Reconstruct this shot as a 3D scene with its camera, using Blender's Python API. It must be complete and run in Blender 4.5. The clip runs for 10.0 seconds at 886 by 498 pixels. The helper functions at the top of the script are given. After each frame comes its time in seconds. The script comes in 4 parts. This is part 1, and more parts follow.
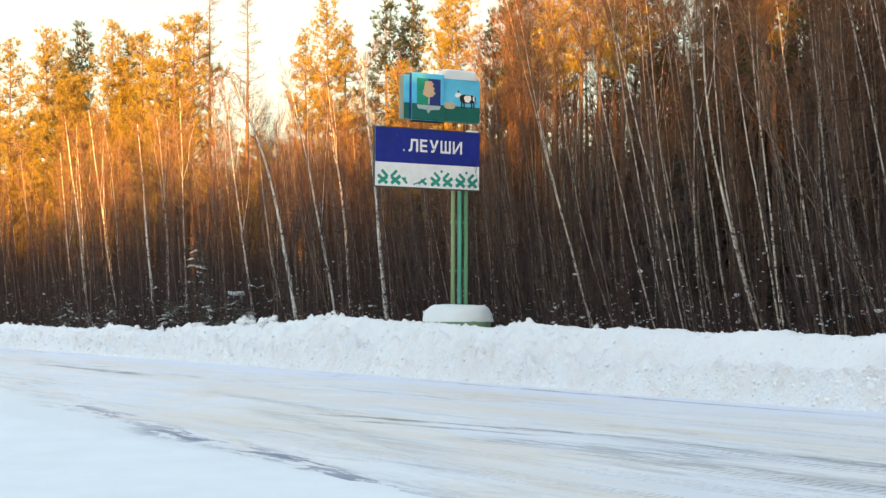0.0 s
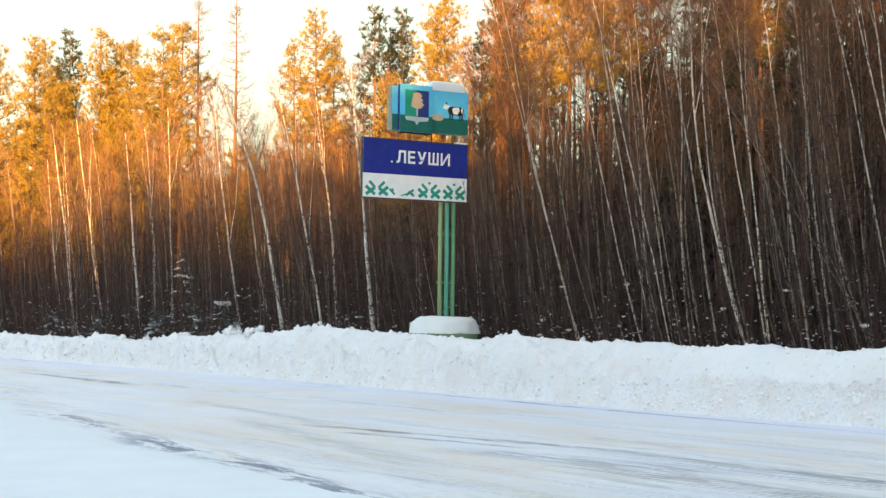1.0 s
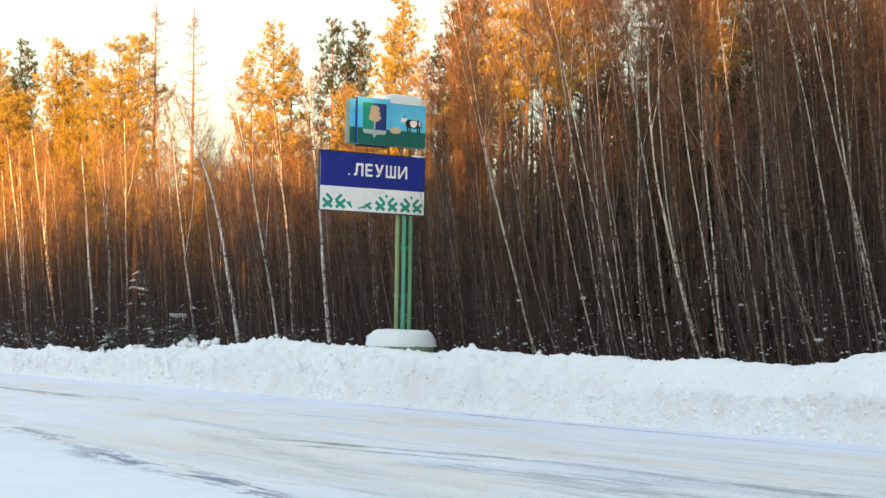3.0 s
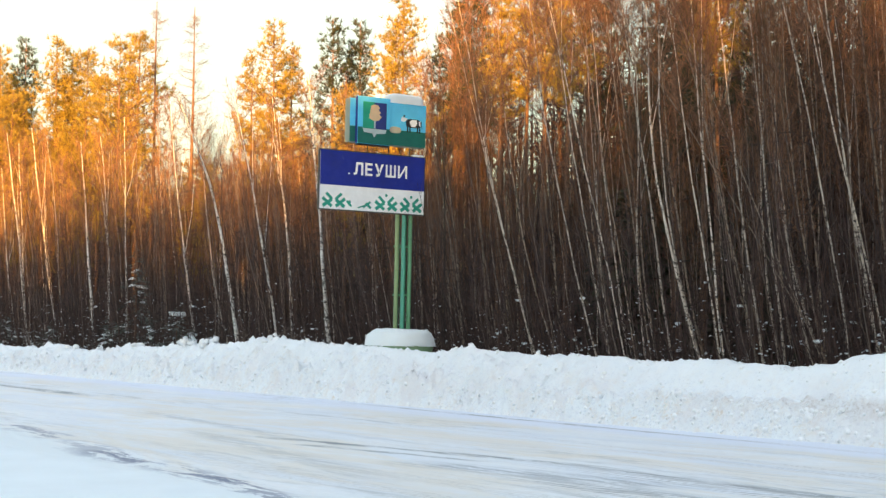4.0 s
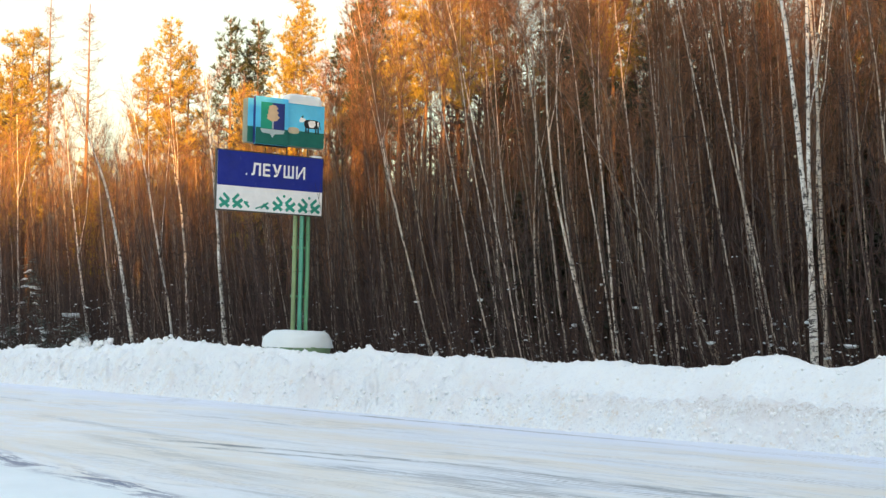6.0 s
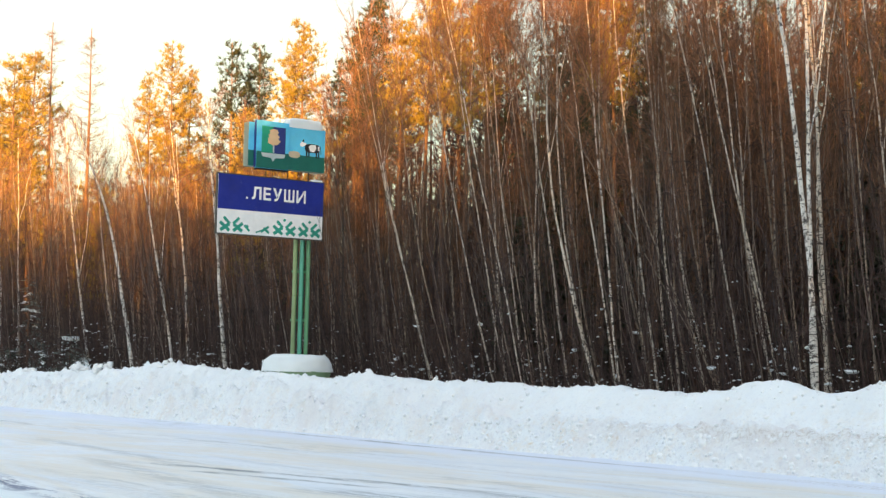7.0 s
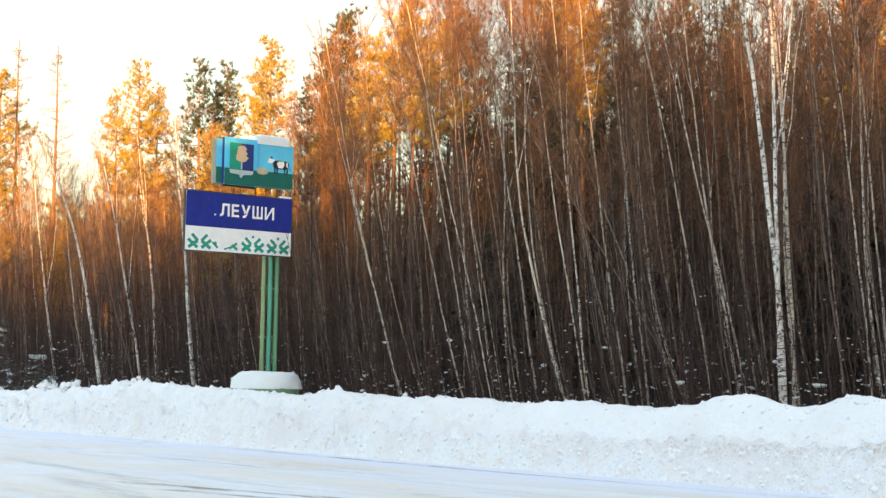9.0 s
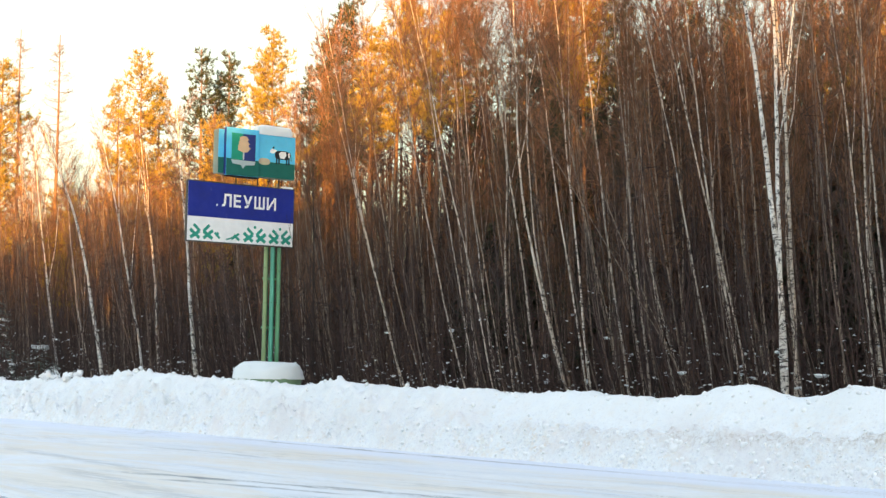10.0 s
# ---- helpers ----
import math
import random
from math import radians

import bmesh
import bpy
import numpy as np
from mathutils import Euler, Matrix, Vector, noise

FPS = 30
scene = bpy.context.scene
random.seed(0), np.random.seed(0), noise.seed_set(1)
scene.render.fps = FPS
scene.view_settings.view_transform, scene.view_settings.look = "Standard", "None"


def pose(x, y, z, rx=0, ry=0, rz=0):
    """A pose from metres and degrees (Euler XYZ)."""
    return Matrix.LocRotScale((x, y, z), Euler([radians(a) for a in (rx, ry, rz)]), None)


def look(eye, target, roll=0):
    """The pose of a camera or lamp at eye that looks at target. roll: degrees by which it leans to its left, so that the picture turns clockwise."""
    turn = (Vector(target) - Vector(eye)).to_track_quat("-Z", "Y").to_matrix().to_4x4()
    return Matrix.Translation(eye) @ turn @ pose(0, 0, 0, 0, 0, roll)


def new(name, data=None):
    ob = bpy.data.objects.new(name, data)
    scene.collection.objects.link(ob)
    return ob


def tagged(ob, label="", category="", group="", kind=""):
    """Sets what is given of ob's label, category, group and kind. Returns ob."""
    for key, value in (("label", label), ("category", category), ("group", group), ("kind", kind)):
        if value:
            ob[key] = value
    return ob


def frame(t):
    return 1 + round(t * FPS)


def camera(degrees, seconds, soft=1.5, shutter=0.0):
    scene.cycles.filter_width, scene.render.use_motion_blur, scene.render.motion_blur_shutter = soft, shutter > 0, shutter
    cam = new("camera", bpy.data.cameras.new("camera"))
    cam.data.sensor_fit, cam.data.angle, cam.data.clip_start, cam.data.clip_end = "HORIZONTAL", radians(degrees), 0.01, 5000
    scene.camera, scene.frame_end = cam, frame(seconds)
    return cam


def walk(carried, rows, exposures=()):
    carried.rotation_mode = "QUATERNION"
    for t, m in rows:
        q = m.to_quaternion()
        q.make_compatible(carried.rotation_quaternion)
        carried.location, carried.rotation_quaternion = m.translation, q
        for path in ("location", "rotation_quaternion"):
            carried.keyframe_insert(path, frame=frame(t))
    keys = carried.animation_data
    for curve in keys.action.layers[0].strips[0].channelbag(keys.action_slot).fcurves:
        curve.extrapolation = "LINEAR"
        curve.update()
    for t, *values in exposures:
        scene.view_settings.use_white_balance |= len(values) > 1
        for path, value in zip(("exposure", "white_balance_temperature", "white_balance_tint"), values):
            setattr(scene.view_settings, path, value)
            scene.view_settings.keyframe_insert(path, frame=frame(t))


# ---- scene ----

# A village sign beside a snowy forest road at low winter sun, filmed by a hand-held camera that pans to the right.
cam = camera(32.0, 10.0, soft=1.4)
EYE = 1.6
ROWS = [
    # seconds, yaw, pitch, roll
    (0.0, 0.0, 2.074, 0.0), (0.5, -0.031, 2.186, -0.14), (1.0, -0.476, 2.508, -0.448), (1.5, -0.637, 2.772, -0.649),
    (2.0, -1.148, 2.802, -0.627), (2.5, -1.855, 2.886, -0.665), (2.7, -2.112, 2.981, -0.603), (3.8, -1.875, 3.029, -0.802), (4.0, -2.087, 2.996, -0.9),
    (4.5, -2.79, 2.945, -1.002), (5.0, -3.965, 2.928, -1.045), (5.5, -4.504, 2.964, -0.918), (6.0, -5.867, 3.112, -0.925), (6.2, -5.985, 3.265, -0.862),
    (7.3, -5.884, 4.137, -1.189), (7.5, -6.097, 4.158, -1.269), (8.0, -6.347, 4.466, -1.306), (8.5, -6.693, 4.597, -1.058), (9.0, -6.991, 4.623, -0.715),
    (9.5, -7.075, 4.507, -0.717), (10.0, -6.923, 4.267, -0.728),
]
walk(cam, [(t, pose(0, 0, EYE, 0, 0, yaw) @ pose(0, 0, 0, 90 + pitch) @ pose(0, 0, 0, 0, 0, -roll)) for t, yaw, pitch, roll in ROWS],
     exposures=[(0.0, 2.1), (2.5, 2.1), (4.0, 2.12), (6.0, 2.12), (7.5, 2.18), (8.5, 2.28), (10.0, 2.28)])

# ---- light ----
SUN_EL, SUN_AZ = radians(5.0), Vector((-0.2, -0.98)).normalized()   # the way to the sun, behind the camera
world = bpy.data.worlds.new("winter_sky")
scene.world = world
world.use_nodes = True
wn, wl = world.node_tree.nodes, world.node_tree.links
sky = wn.new("ShaderNodeTexSky")
sky.sky_type = "NISHITA"
sky.sun_disc = False
sky.sun_elevation = SUN_EL
sky.sun_rotation = math.atan2(SUN_AZ.x, SUN_AZ.y)
sky.air_density, sky.dust_density, sky.ozone_density = 1.0, 1.2, 1.5
wl.new(sky.outputs[0], wn["Background"].inputs[0])
wn["Background"].inputs[1].default_value = 0.045
# thin high haze over the blue sky: cream towards the horizon, pale blue overhead
haze, rise, part_z, tex = wn.new("ShaderNodeBackground"), wn.new("ShaderNodeValToRGB"), wn.new("ShaderNodeSeparateXYZ"), wn.new("ShaderNodeTexCoord")
wl.new(tex.outputs["Generated"], part_z.inputs[0])
wl.new(part_z.outputs[2], rise.inputs[0])
ends = rise.color_ramp.elements
ends.new(0.4)
ends.new(0.5)
for el, (p, c) in zip(ends, ((0.0, (0.74, 0.7, 0.4)), (0.22, (0.76, 0.72, 0.48)), (0.5, (0.75, 0.84, 0.92)), (1.0, (0.74, 0.85, 0.98)))):
    el.position, el.color = p, (*c, 1)
wl.new(rise.outputs[0], haze.inputs[0])
haze.inputs[1].default_value = 0.232
both = wn.new("ShaderNodeAddShader")
wl.new(wn["Background"].outputs[0], both.inputs[0])
wl.new(haze.outputs[0], both.inputs[1])
wl.new(both.outputs[0], wn["World Output"].inputs[0])
sun = new("sun", bpy.data.lights.new("sun", "SUN"))
sun.data.energy, sun.data.angle, sun.data.color = 5.0, radians(0.6), (1.0, 0.45, 0.08)
sun.matrix_world = look((SUN_AZ.x * 300, SUN_AZ.y * 300, 300 * math.tan(SUN_EL)), (0, 0, 0))

# ---- the plan: u runs along the road, s across it, away from the camera ----
ALONG = Vector((-0.55, 0.835)).normalized()
ACROSS = Vector((ALONG.y, -ALONG.x))
ROAD = Matrix(((ALONG.x, -ACROSS.x, 0, 0), (ALONG.y, -ACROSS.y, 0, 0), (0, 0, 1, 0), (0, 0, 0, 1)))


def at(u, s, z=0.0):
    return Vector((ALONG.x * u + ACROSS.x * s, ALONG.y * u + ACROSS.y * s, z))


def n3(x, y, z=0.0):
    return noise.noise(Vector((x, y, z)))


# ---- materials ----
def material(name, rough=0.8, metal=0.0):
    m = bpy.data.materials.new(name)
    m.use_nodes = True
    nt = m.node_tree
    b = nt.nodes["Principled BSDF"]
    b.inputs["Roughness"].default_value, b.inputs["Metallic"].default_value = rough, metal
    return m, nt, b


def node(nt, kind, **values):
    nd = nt.nodes.new(kind)
    for k, v in values.items():
        nd.inputs[k.replace("_", " ")].default_value = v
    return nd


def coords(nt, scale=(1, 1, 1)):
    tc, mp = nt.nodes.new("ShaderNodeTexCoord"), nt.nodes.new("ShaderNodeMapping")
    mp.inputs["Scale"].default_value = scale
    nt.links.new(tc.outputs["Object"], mp.inputs["Vector"])
    return mp.outputs[0]


def noise_tex(nt, vec, scale, detail=4.0, rough=0.6, warp=0.0):
    nd = node(nt, "ShaderNodeTexNoise", Scale=scale, Detail=detail, Roughness=rough, Distortion=warp)
    nt.links.new(vec, nd.inputs["Vector"])
    return nd.outputs["Fac"]


def ramp(nt, fac, *stops):
    nd = nt.nodes.new("ShaderNodeValToRGB")
    e = nd.color_ramp.elements
    while len(e) < len(stops):
        e.new(0.5)
    for el, (p, c) in zip(e, stops):
        el.position, el.color = p, (*c, 1) if len(c) == 3 else (c[0],) * 3 + (1,)
    nt.links.new(fac, nd.inputs[0])
    return nd.outputs[0]


def mix(nt, fac, a, b):
    nd = nt.nodes.new("ShaderNodeMix")
    nd.data_type = "RGBA"
    for sock, v in ((0, fac), (6, a), (7, b)):
        if isinstance(v, (int, float)):
            nd.inputs[sock].default_value = v
        elif isinstance(v, tuple):
            nd.inputs[sock].default_value = (*v, 1)
        else:
            nt.links.new(v, nd.inputs[sock])
    return nd.outputs[2]


def maths(nt, op, a, b=0.0, c=0.0):
    nd = nt.nodes.new("ShaderNodeMath")
    nd.operation = op
    for i, v in enumerate((a, b, c)):
        if isinstance(v, (int, float)):
            nd.inputs[i].default_value = v
        else:
            nt.links.new(v, nd.inputs[i])
    return nd.outputs[0]


def bump(nt, b, height, strength=0.4, distance=0.02):
    nd = node(nt, "ShaderNodeBump", Strength=strength, Distance=distance)
    nt.links.new(height, nd.inputs["Height"])
    nt.links.new(nd.outputs[0], b.inputs["Normal"])


def colour(nt, b, out):
    nt.links.new(out, b.inputs["Base Color"])


def plain(name, rgb, rough=0.6, vary=0.25, scale=6.0, metal=0.0):
    """A paint or skin with uneven tone and fine relief."""
    m, nt, b = material(name, rough, metal)
    v = coords(nt)
    f = noise_tex(nt, v, scale, 6)
    colour(nt, b, ramp(nt, f, (0.3, tuple(c * (1 - vary) for c in rgb)), (0.7, tuple(min(1, c * (1 + vary)) for c in rgb))))
    bump(nt, b, noise_tex(nt, v, scale * 12, 3), 0.15, 0.004)
    return m


def random_of_object(nt):
    return nt.nodes.new("ShaderNodeObjectInfo").outputs["Random"]


def random_of_island(nt):
    return nt.nodes.new("ShaderNodeNewGeometry").outputs["Random Per Island"]


def snow_material(name, tint=(0.83, 0.89, 0.91), dirt=0.0):
    m, nt, b = material(name, 0.65)
    v = coords(nt)
    clean = ramp(nt, noise_tex(nt, v, 1.3, 5), (0.3, tuple(c * 0.94 for c in tint)), (0.7, tint))
    if dirt:
        sep = nt.nodes.new("ShaderNodeSeparateXYZ")
        nt.links.new(v, sep.inputs[0])
        across = maths(nt, "MULTIPLY", sep.outputs[1], -1.0)
        face = ramp(nt, maths(nt, "SUBTRACT", across, 17.9), (0.1, (1.0,)), (0.75, (0.25,)))
        # blue-grey specks put the shade of small pits into the colour
        pit_shade = maths(nt, "MULTIPLY", ramp(nt, noise_tex(nt, v, 11, 8, 0.85), (0.5, (0.0,)), (0.62, (0.5,))), face)
        clean = mix(nt, pit_shade, clean, (0.66, 0.69, 0.77))
        f = maths(nt, "MULTIPLY", ramp(nt, noise_tex(nt, v, 2.6, 10, 0.82), (0.49, (0.0,)), (0.63, (dirt,))), face)
        clean = mix(nt, f, clean, (0.8, 0.71, 0.6))
        fleck = ramp(nt, noise_tex(nt, coords(nt, (3.0, 3.0, 5.0)), 1.0, 6, 0.7), (0.63, (0.0,)), (0.72, (0.8,)))
        clean = mix(nt, maths(nt, "MULTIPLY", fleck, face), clean, (0.72, 0.58, 0.42))
        # a finer layer of the same painted pit shade
        fine_pit_shade = maths(nt, "MULTIPLY", ramp(nt, noise_tex(nt, v, 23, 5, 0.8), (0.56, (0.0,)), (0.63, (0.7,))), face)
        clean = mix(nt, fine_pit_shade, clean, (0.56, 0.6, 0.68))
        # broad dull patches paint the relief shading of hollows between lumps
        hollow_shade = maths(nt, "MULTIPLY", ramp(nt, noise_tex(nt, v, 0.9, 4, 0.6), (0.45, (0.0,)), (0.65, (0.6,))), face)
        clean = mix(nt, hollow_shade, clean, (0.84, 0.81, 0.81))
        # the gritty ledge that the plough left half-way up, along the nearer stretch
        wander = maths(nt, "MULTIPLY", maths(nt, "SUBTRACT", noise_tex(nt, coords(nt, (0.8, 0.8, 1.0)), 1.0, 3), 0.5), 0.35)
        ledge = ramp(nt, maths(nt, "ABSOLUTE", maths(nt, "ADD", maths(nt, "SUBTRACT", across, 18.05), wander)), (0.03, (1.0,)), (0.17, (0.0,)))
        reach = ramp(nt, maths(nt, "MULTIPLY", sep.outputs[0], 0.04), (0.52, (1.0,)), (0.82, (0.0,)))
        grit = ramp(nt, noise_tex(nt, v, 17, 8, 0.85), (0.48, (0.15,)), (0.6, (0.9,)))
        clean = mix(nt, maths(nt, "MULTIPLY", maths(nt, "MULTIPLY", ledge, reach), grit), clean, (0.46, 0.39, 0.33))
    colour(nt, b, clean)
    bump(nt, b, noise_tex(nt, v, 7 if dirt else 14, 8, 0.78), 0.6 if dirt else 0.4, 0.035 if dirt else 0.03)
    return m


SNOW = snow_material("fresh_snow")
CLOD_SNOW = snow_material("loose_snow", (0.95, 0.97, 0.98))
BANK_SNOW = snow_material("ploughed_snow", (0.94, 0.98, 1.0), 0.55)


def road_material():
    """Packed snow with sandy blotches, bared grey smears along the road, tyre prints and a ragged grey seam at the shoulder."""
    m, nt, b = material("packed_snow_road", 0.55)
    base = ramp(nt, noise_tex(nt, coords(nt, (0.35, 1.1, 1.0)), 1.0, 6), (0.3, (0.78, 0.84, 0.91)), (0.7, (0.92, 0.94, 0.94)))
    speck = ramp(nt, noise_tex(nt, coords(nt, (4.0, 9.0, 1.0)), 1.0, 8, 0.8), (0.42, (0.0,)), (0.62, (0.3,)))
    base = mix(nt, speck, base, (0.66, 0.67, 0.67))
    sand = ramp(nt, noise_tex(nt, coords(nt, (0.17, 0.6, 1.0)), 1.1, 7, 0.7, 0.8), (0.46, (0.0,)), (0.62, (0.75,)))
    base = mix(nt, sand, base, (0.83, 0.78, 0.68))
    sep = nt.nodes.new("ShaderNodeSeparateXYZ")
    nt.links.new(coords(nt), sep.inputs[0])
    along, over = sep.outputs[0], maths(nt, "MULTIPLY", sep.outputs[1], -1.0)
    # a pale bluish strip of undriven snow at the foot of the bank
    rim = ramp(nt, maths(nt, "MULTIPLY", maths(nt, "SUBTRACT", over, 15.2), 0.4), (0.25, (0.0,)), (0.6, (0.8,)))
    base = mix(nt, rim, base, (0.8, 0.86, 0.98))
    tracks = ramp(nt, noise_tex(nt, coords(nt, (0.08, 0.6, 1.0)), 1.0, 3, 0.6, 0.5), (0.5, (0.0,)), (0.62, (0.8,)))
    grey = ramp(nt, noise_tex(nt, coords(nt, (0.55, 3.0, 1.0)), 1.0, 10, 0.8, 0.6), (0.5, (0.0,)), (0.6, (0.75,)))
    base = mix(nt, maths(nt, "MULTIPLY", grey, tracks), base, (0.47, 0.5, 0.5))
    # bared icy streaks in the wheel tracks, and last a dark line at the bank's foot: from, to, across at the start,
    # drift, half width, strength
    thin = noise_tex(nt, coords(nt, (0.9, 7.0, 1.0)), 1.0, 8, 0.8, 0.4)
    for u0, u1, s0, drift, wide, much in ((32.0, 41.0, 13.6, 0.01, 0.3, 0.9), (13.2, 20.4, 12.15, -0.2, 0.17, 1.0), (14.6, 18.6, 11.3, -0.2, 0.14, 0.8), (11.0, 15.5, 11.3, -0.25, 0.5, 0.6), (6.0, 14.6, 11.95, 0.0, 0.25, 0.85),
                                          (6.0, 13.5, 10.5, 0.0, 0.45, 0.5), (13.0, 22.0, 8.9, 0.2, 0.4, 0.35), (17.0, 27.0, 10.9, 0.12, 0.3, 0.4), (15.0, 28.0, 17.0, 0.02, 0.15, 0.85)):
        mid = maths(nt, "MULTIPLY_ADD", along, drift, s0 - drift * u0)
        line = ramp(nt, maths(nt, "DIVIDE", maths(nt, "ABSOLUTE", maths(nt, "SUBTRACT", over, mid)), 2 * wide), (0.1, (much,)), (0.5, (0.0,)))
        span = ramp(nt, maths(nt, "DIVIDE", maths(nt, "ABSOLUTE", maths(nt, "SUBTRACT", along, (u0 + u1) / 2)), u1 - u0), (0.3, (1.0,)), (0.5, (0.0,)))
        bared = ramp(nt, thin, (0.44, (0.05,)), (0.52, (1.0,)))
        base = mix(nt, maths(nt, "MULTIPLY", maths(nt, "MULTIPLY", line, span), bared), base, (0.23, 0.26, 0.27))
    # tyre prints: short cross bars in a few wheel tracks
    wave = node(nt, "ShaderNodeTexWave", Scale=3.4, Distortion=5.0, Detail=4.0, Detail_Scale=4.0)
    nt.links.new(coords(nt), wave.inputs["Vector"])
    wheel = ramp(nt, noise_tex(nt, coords(nt, (0.03, 2.3, 1.0)), 1.0, 1), (0.55, (0.0,)), (0.63, (0.8,)))
    near = ramp(nt, maths(nt, "MULTIPLY", sep.outputs[0], 1 / 30), (0.45, (1.0,)), (0.75, (0.15,)))
    bars = maths(nt, "MULTIPLY", maths(nt, "MULTIPLY", ramp(nt, wave.outputs["Fac"], (0.55, (0.0,)), (0.8, (0.6,))), wheel), near)
    base = mix(nt, bars, base, (0.46, 0.46, 0.45))
    # clear tread prints across two wheel tracks on the nearest stretch
    tread = node(nt, "ShaderNodeTexWave", Scale=2.6, Distortion=3.0, Detail=3.0, Detail_Scale=3.0)
    nt.links.new(coords(nt), tread.inputs["Vector"])
    print_bars = ramp(nt, tread.outputs["Fac"], (0.62, (0.0,)), (0.8, (0.75,)))
    stretch = ramp(nt, maths(nt, "MULTIPLY", along, 1 / 20), (0.6, (1.0,)), (0.74, (0.0,)))
    for s0, wide in ((10.35, 0.3), (11.55, 0.36)):
        lane = ramp(nt, maths(nt, "DIVIDE", maths(nt, "ABSOLUTE", maths(nt, "SUBTRACT", over, s0)), 2 * wide), (0.3, (1.0,)), (0.5, (0.0,)))
        patchy = ramp(nt, thin, (0.4, (0.15,)), (0.55, (1.0,)))
        base = mix(nt, maths(nt, "MULTIPLY", maths(nt, "MULTIPLY", lane, stretch), maths(nt, "MULTIPLY", print_bars, patchy)), base, (0.33, 0.35, 0.36))
    # the seam draws away from the carriageway's middle as the shoulder narrows
    off = maths(nt, "ADD", maths(nt, "ADD", sep.outputs[1], maths(nt, "MULTIPLY", maths(nt, "MINIMUM", sep.outputs[0], 30.0), 0.122)), 5.55)
    wander = maths(nt, "MULTIPLY", maths(nt, "SUBTRACT", noise_tex(nt, coords(nt, (0.35, 0.35, 1.0)), 1.0, 4), 0.5), 0.7)
    off = maths(nt, "ADD", off, wander)
    shoulder = ramp(nt, maths(nt, "MULTIPLY_ADD", off, 0.5, 0.5), (0.45, (0.0,)), (0.7, (1.0,)))
    base = mix(nt, shoulder, base, (0.815, 0.875, 0.895))
    seam = ramp(nt, maths(nt, "ABSOLUTE", off), (0.1, (1.0,)), (0.4, (0.0,)))
    clumps = ramp(nt, noise_tex(nt, coords(nt, (0.16, 0.3, 1.0)), 1.0, 2), (0.4, (0.12,)), (0.52, (1.0,)))
    flecks = ramp(nt, noise_tex(nt, coords(nt, (0.8, 4.2, 1.0)), 1.0, 10, 0.78), (0.49, (0.0,)), (0.52, (1.0,)))
    base = mix(nt, maths(nt, "MULTIPLY", maths(nt, "MULTIPLY", seam, clumps), flecks), base, (0.19, 0.22, 0.31))
    colour(nt, b, base)
    bump(nt, b, noise_tex(nt, coords(nt, (1.6, 5.0, 1.0)), 2.0, 8, 0.75), 0.7, 0.05)
    return m


ROAD_SNOW = road_material()


def litter_material():
    m, nt, b = material("forest_litter", 0.9)
    v = coords(nt)
    snow = ramp(nt, noise_tex(nt, v, 1.6, 6, 0.7), (0.5, (0.0,)), (0.62, (1.0,)))
    soil = ramp(nt, noise_tex(nt, v, 5, 5), (0.3, (0.03, 0.02, 0.015)), (0.7, (0.09, 0.06, 0.04)))
    colour(nt, b, mix(nt, snow, soil, (0.6, 0.62, 0.66)))
    bump(nt, b, noise_tex(nt, v, 9, 5), 0.6, 0.05)
    return m


LITTER = litter_material()


def birch_bark(name, light, dim=0.4):
    m, nt, b = material(name, 0.75)
    v = coords(nt)
    pale = ramp(nt, random_of_object(nt), (0.0, tuple(c * dim for c in light)), (0.5, tuple(c * (dim + 1) / 2 for c in light)), (1.0, light))
    pale = mix(nt, ramp(nt, noise_tex(nt, v, 2.2, 4), (0.4, (0.0,)), (0.75, (0.6,))), pale, (0.34, 0.22, 0.14))
    marks = ramp(nt, noise_tex(nt, coords(nt, (5, 5, 30)), 1.0, 4, 0.6), (0.57, (0.0,)), (0.62, (0.95,)))
    scars = ramp(nt, noise_tex(nt, coords(nt, (7, 7, 5)), 1.6, 6, 0.75), (0.53, (0.0,)), (0.58, (0.95,)))
    c = mix(nt, marks, pale, (0.05, 0.04, 0.036))
    colour(nt, b, mix(nt, scars, c, (0.04, 0.032, 0.03)))
    bump(nt, b, marks, 0.4, 0.01)
    return m


BIRCH_WHITE = birch_bark("birch_bark_white", (0.8, 0.72, 0.62), 0.6)
BIRCH_BRIGHT = birch_bark("birch_bark_bright", (0.9, 0.88, 0.83), 0.85)
BIRCH_TAN = birch_bark("birch_bark_tan", (0.4, 0.33, 0.26), 0.5)


def twig_material(name, a, b2):
    m, nt, b = material(name, 0.8)
    c = ramp(nt, random_of_island(nt), (0.0, a), (1.0, b2))
    colour(nt, b, c)
    return m


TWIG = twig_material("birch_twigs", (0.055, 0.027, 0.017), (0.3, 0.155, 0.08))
# the twig colours again, darkened to put the deep wood's shade into them
TWIG_SHADED = twig_material("birch_twigs_shaded", (0.025, 0.013, 0.009), (0.12, 0.06, 0.033))
# thicket brown taken down to near black, with the undergrowth's shade in the colour
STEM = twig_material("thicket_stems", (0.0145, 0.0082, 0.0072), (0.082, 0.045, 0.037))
SAPLING = twig_material("sapling_bark", (0.05, 0.037, 0.03), (0.26, 0.2, 0.16))
PINE_BARK = plain("pine_bark", (0.17, 0.1, 0.062), 0.9, 0.45, 9)
NEEDLE = twig_material("pine_needles", (0.12, 0.095, 0.014), (0.37, 0.275, 0.04))
FROSTED = twig_material("frosted_spruce_needles", (0.025, 0.036, 0.022), (0.24, 0.27, 0.25))
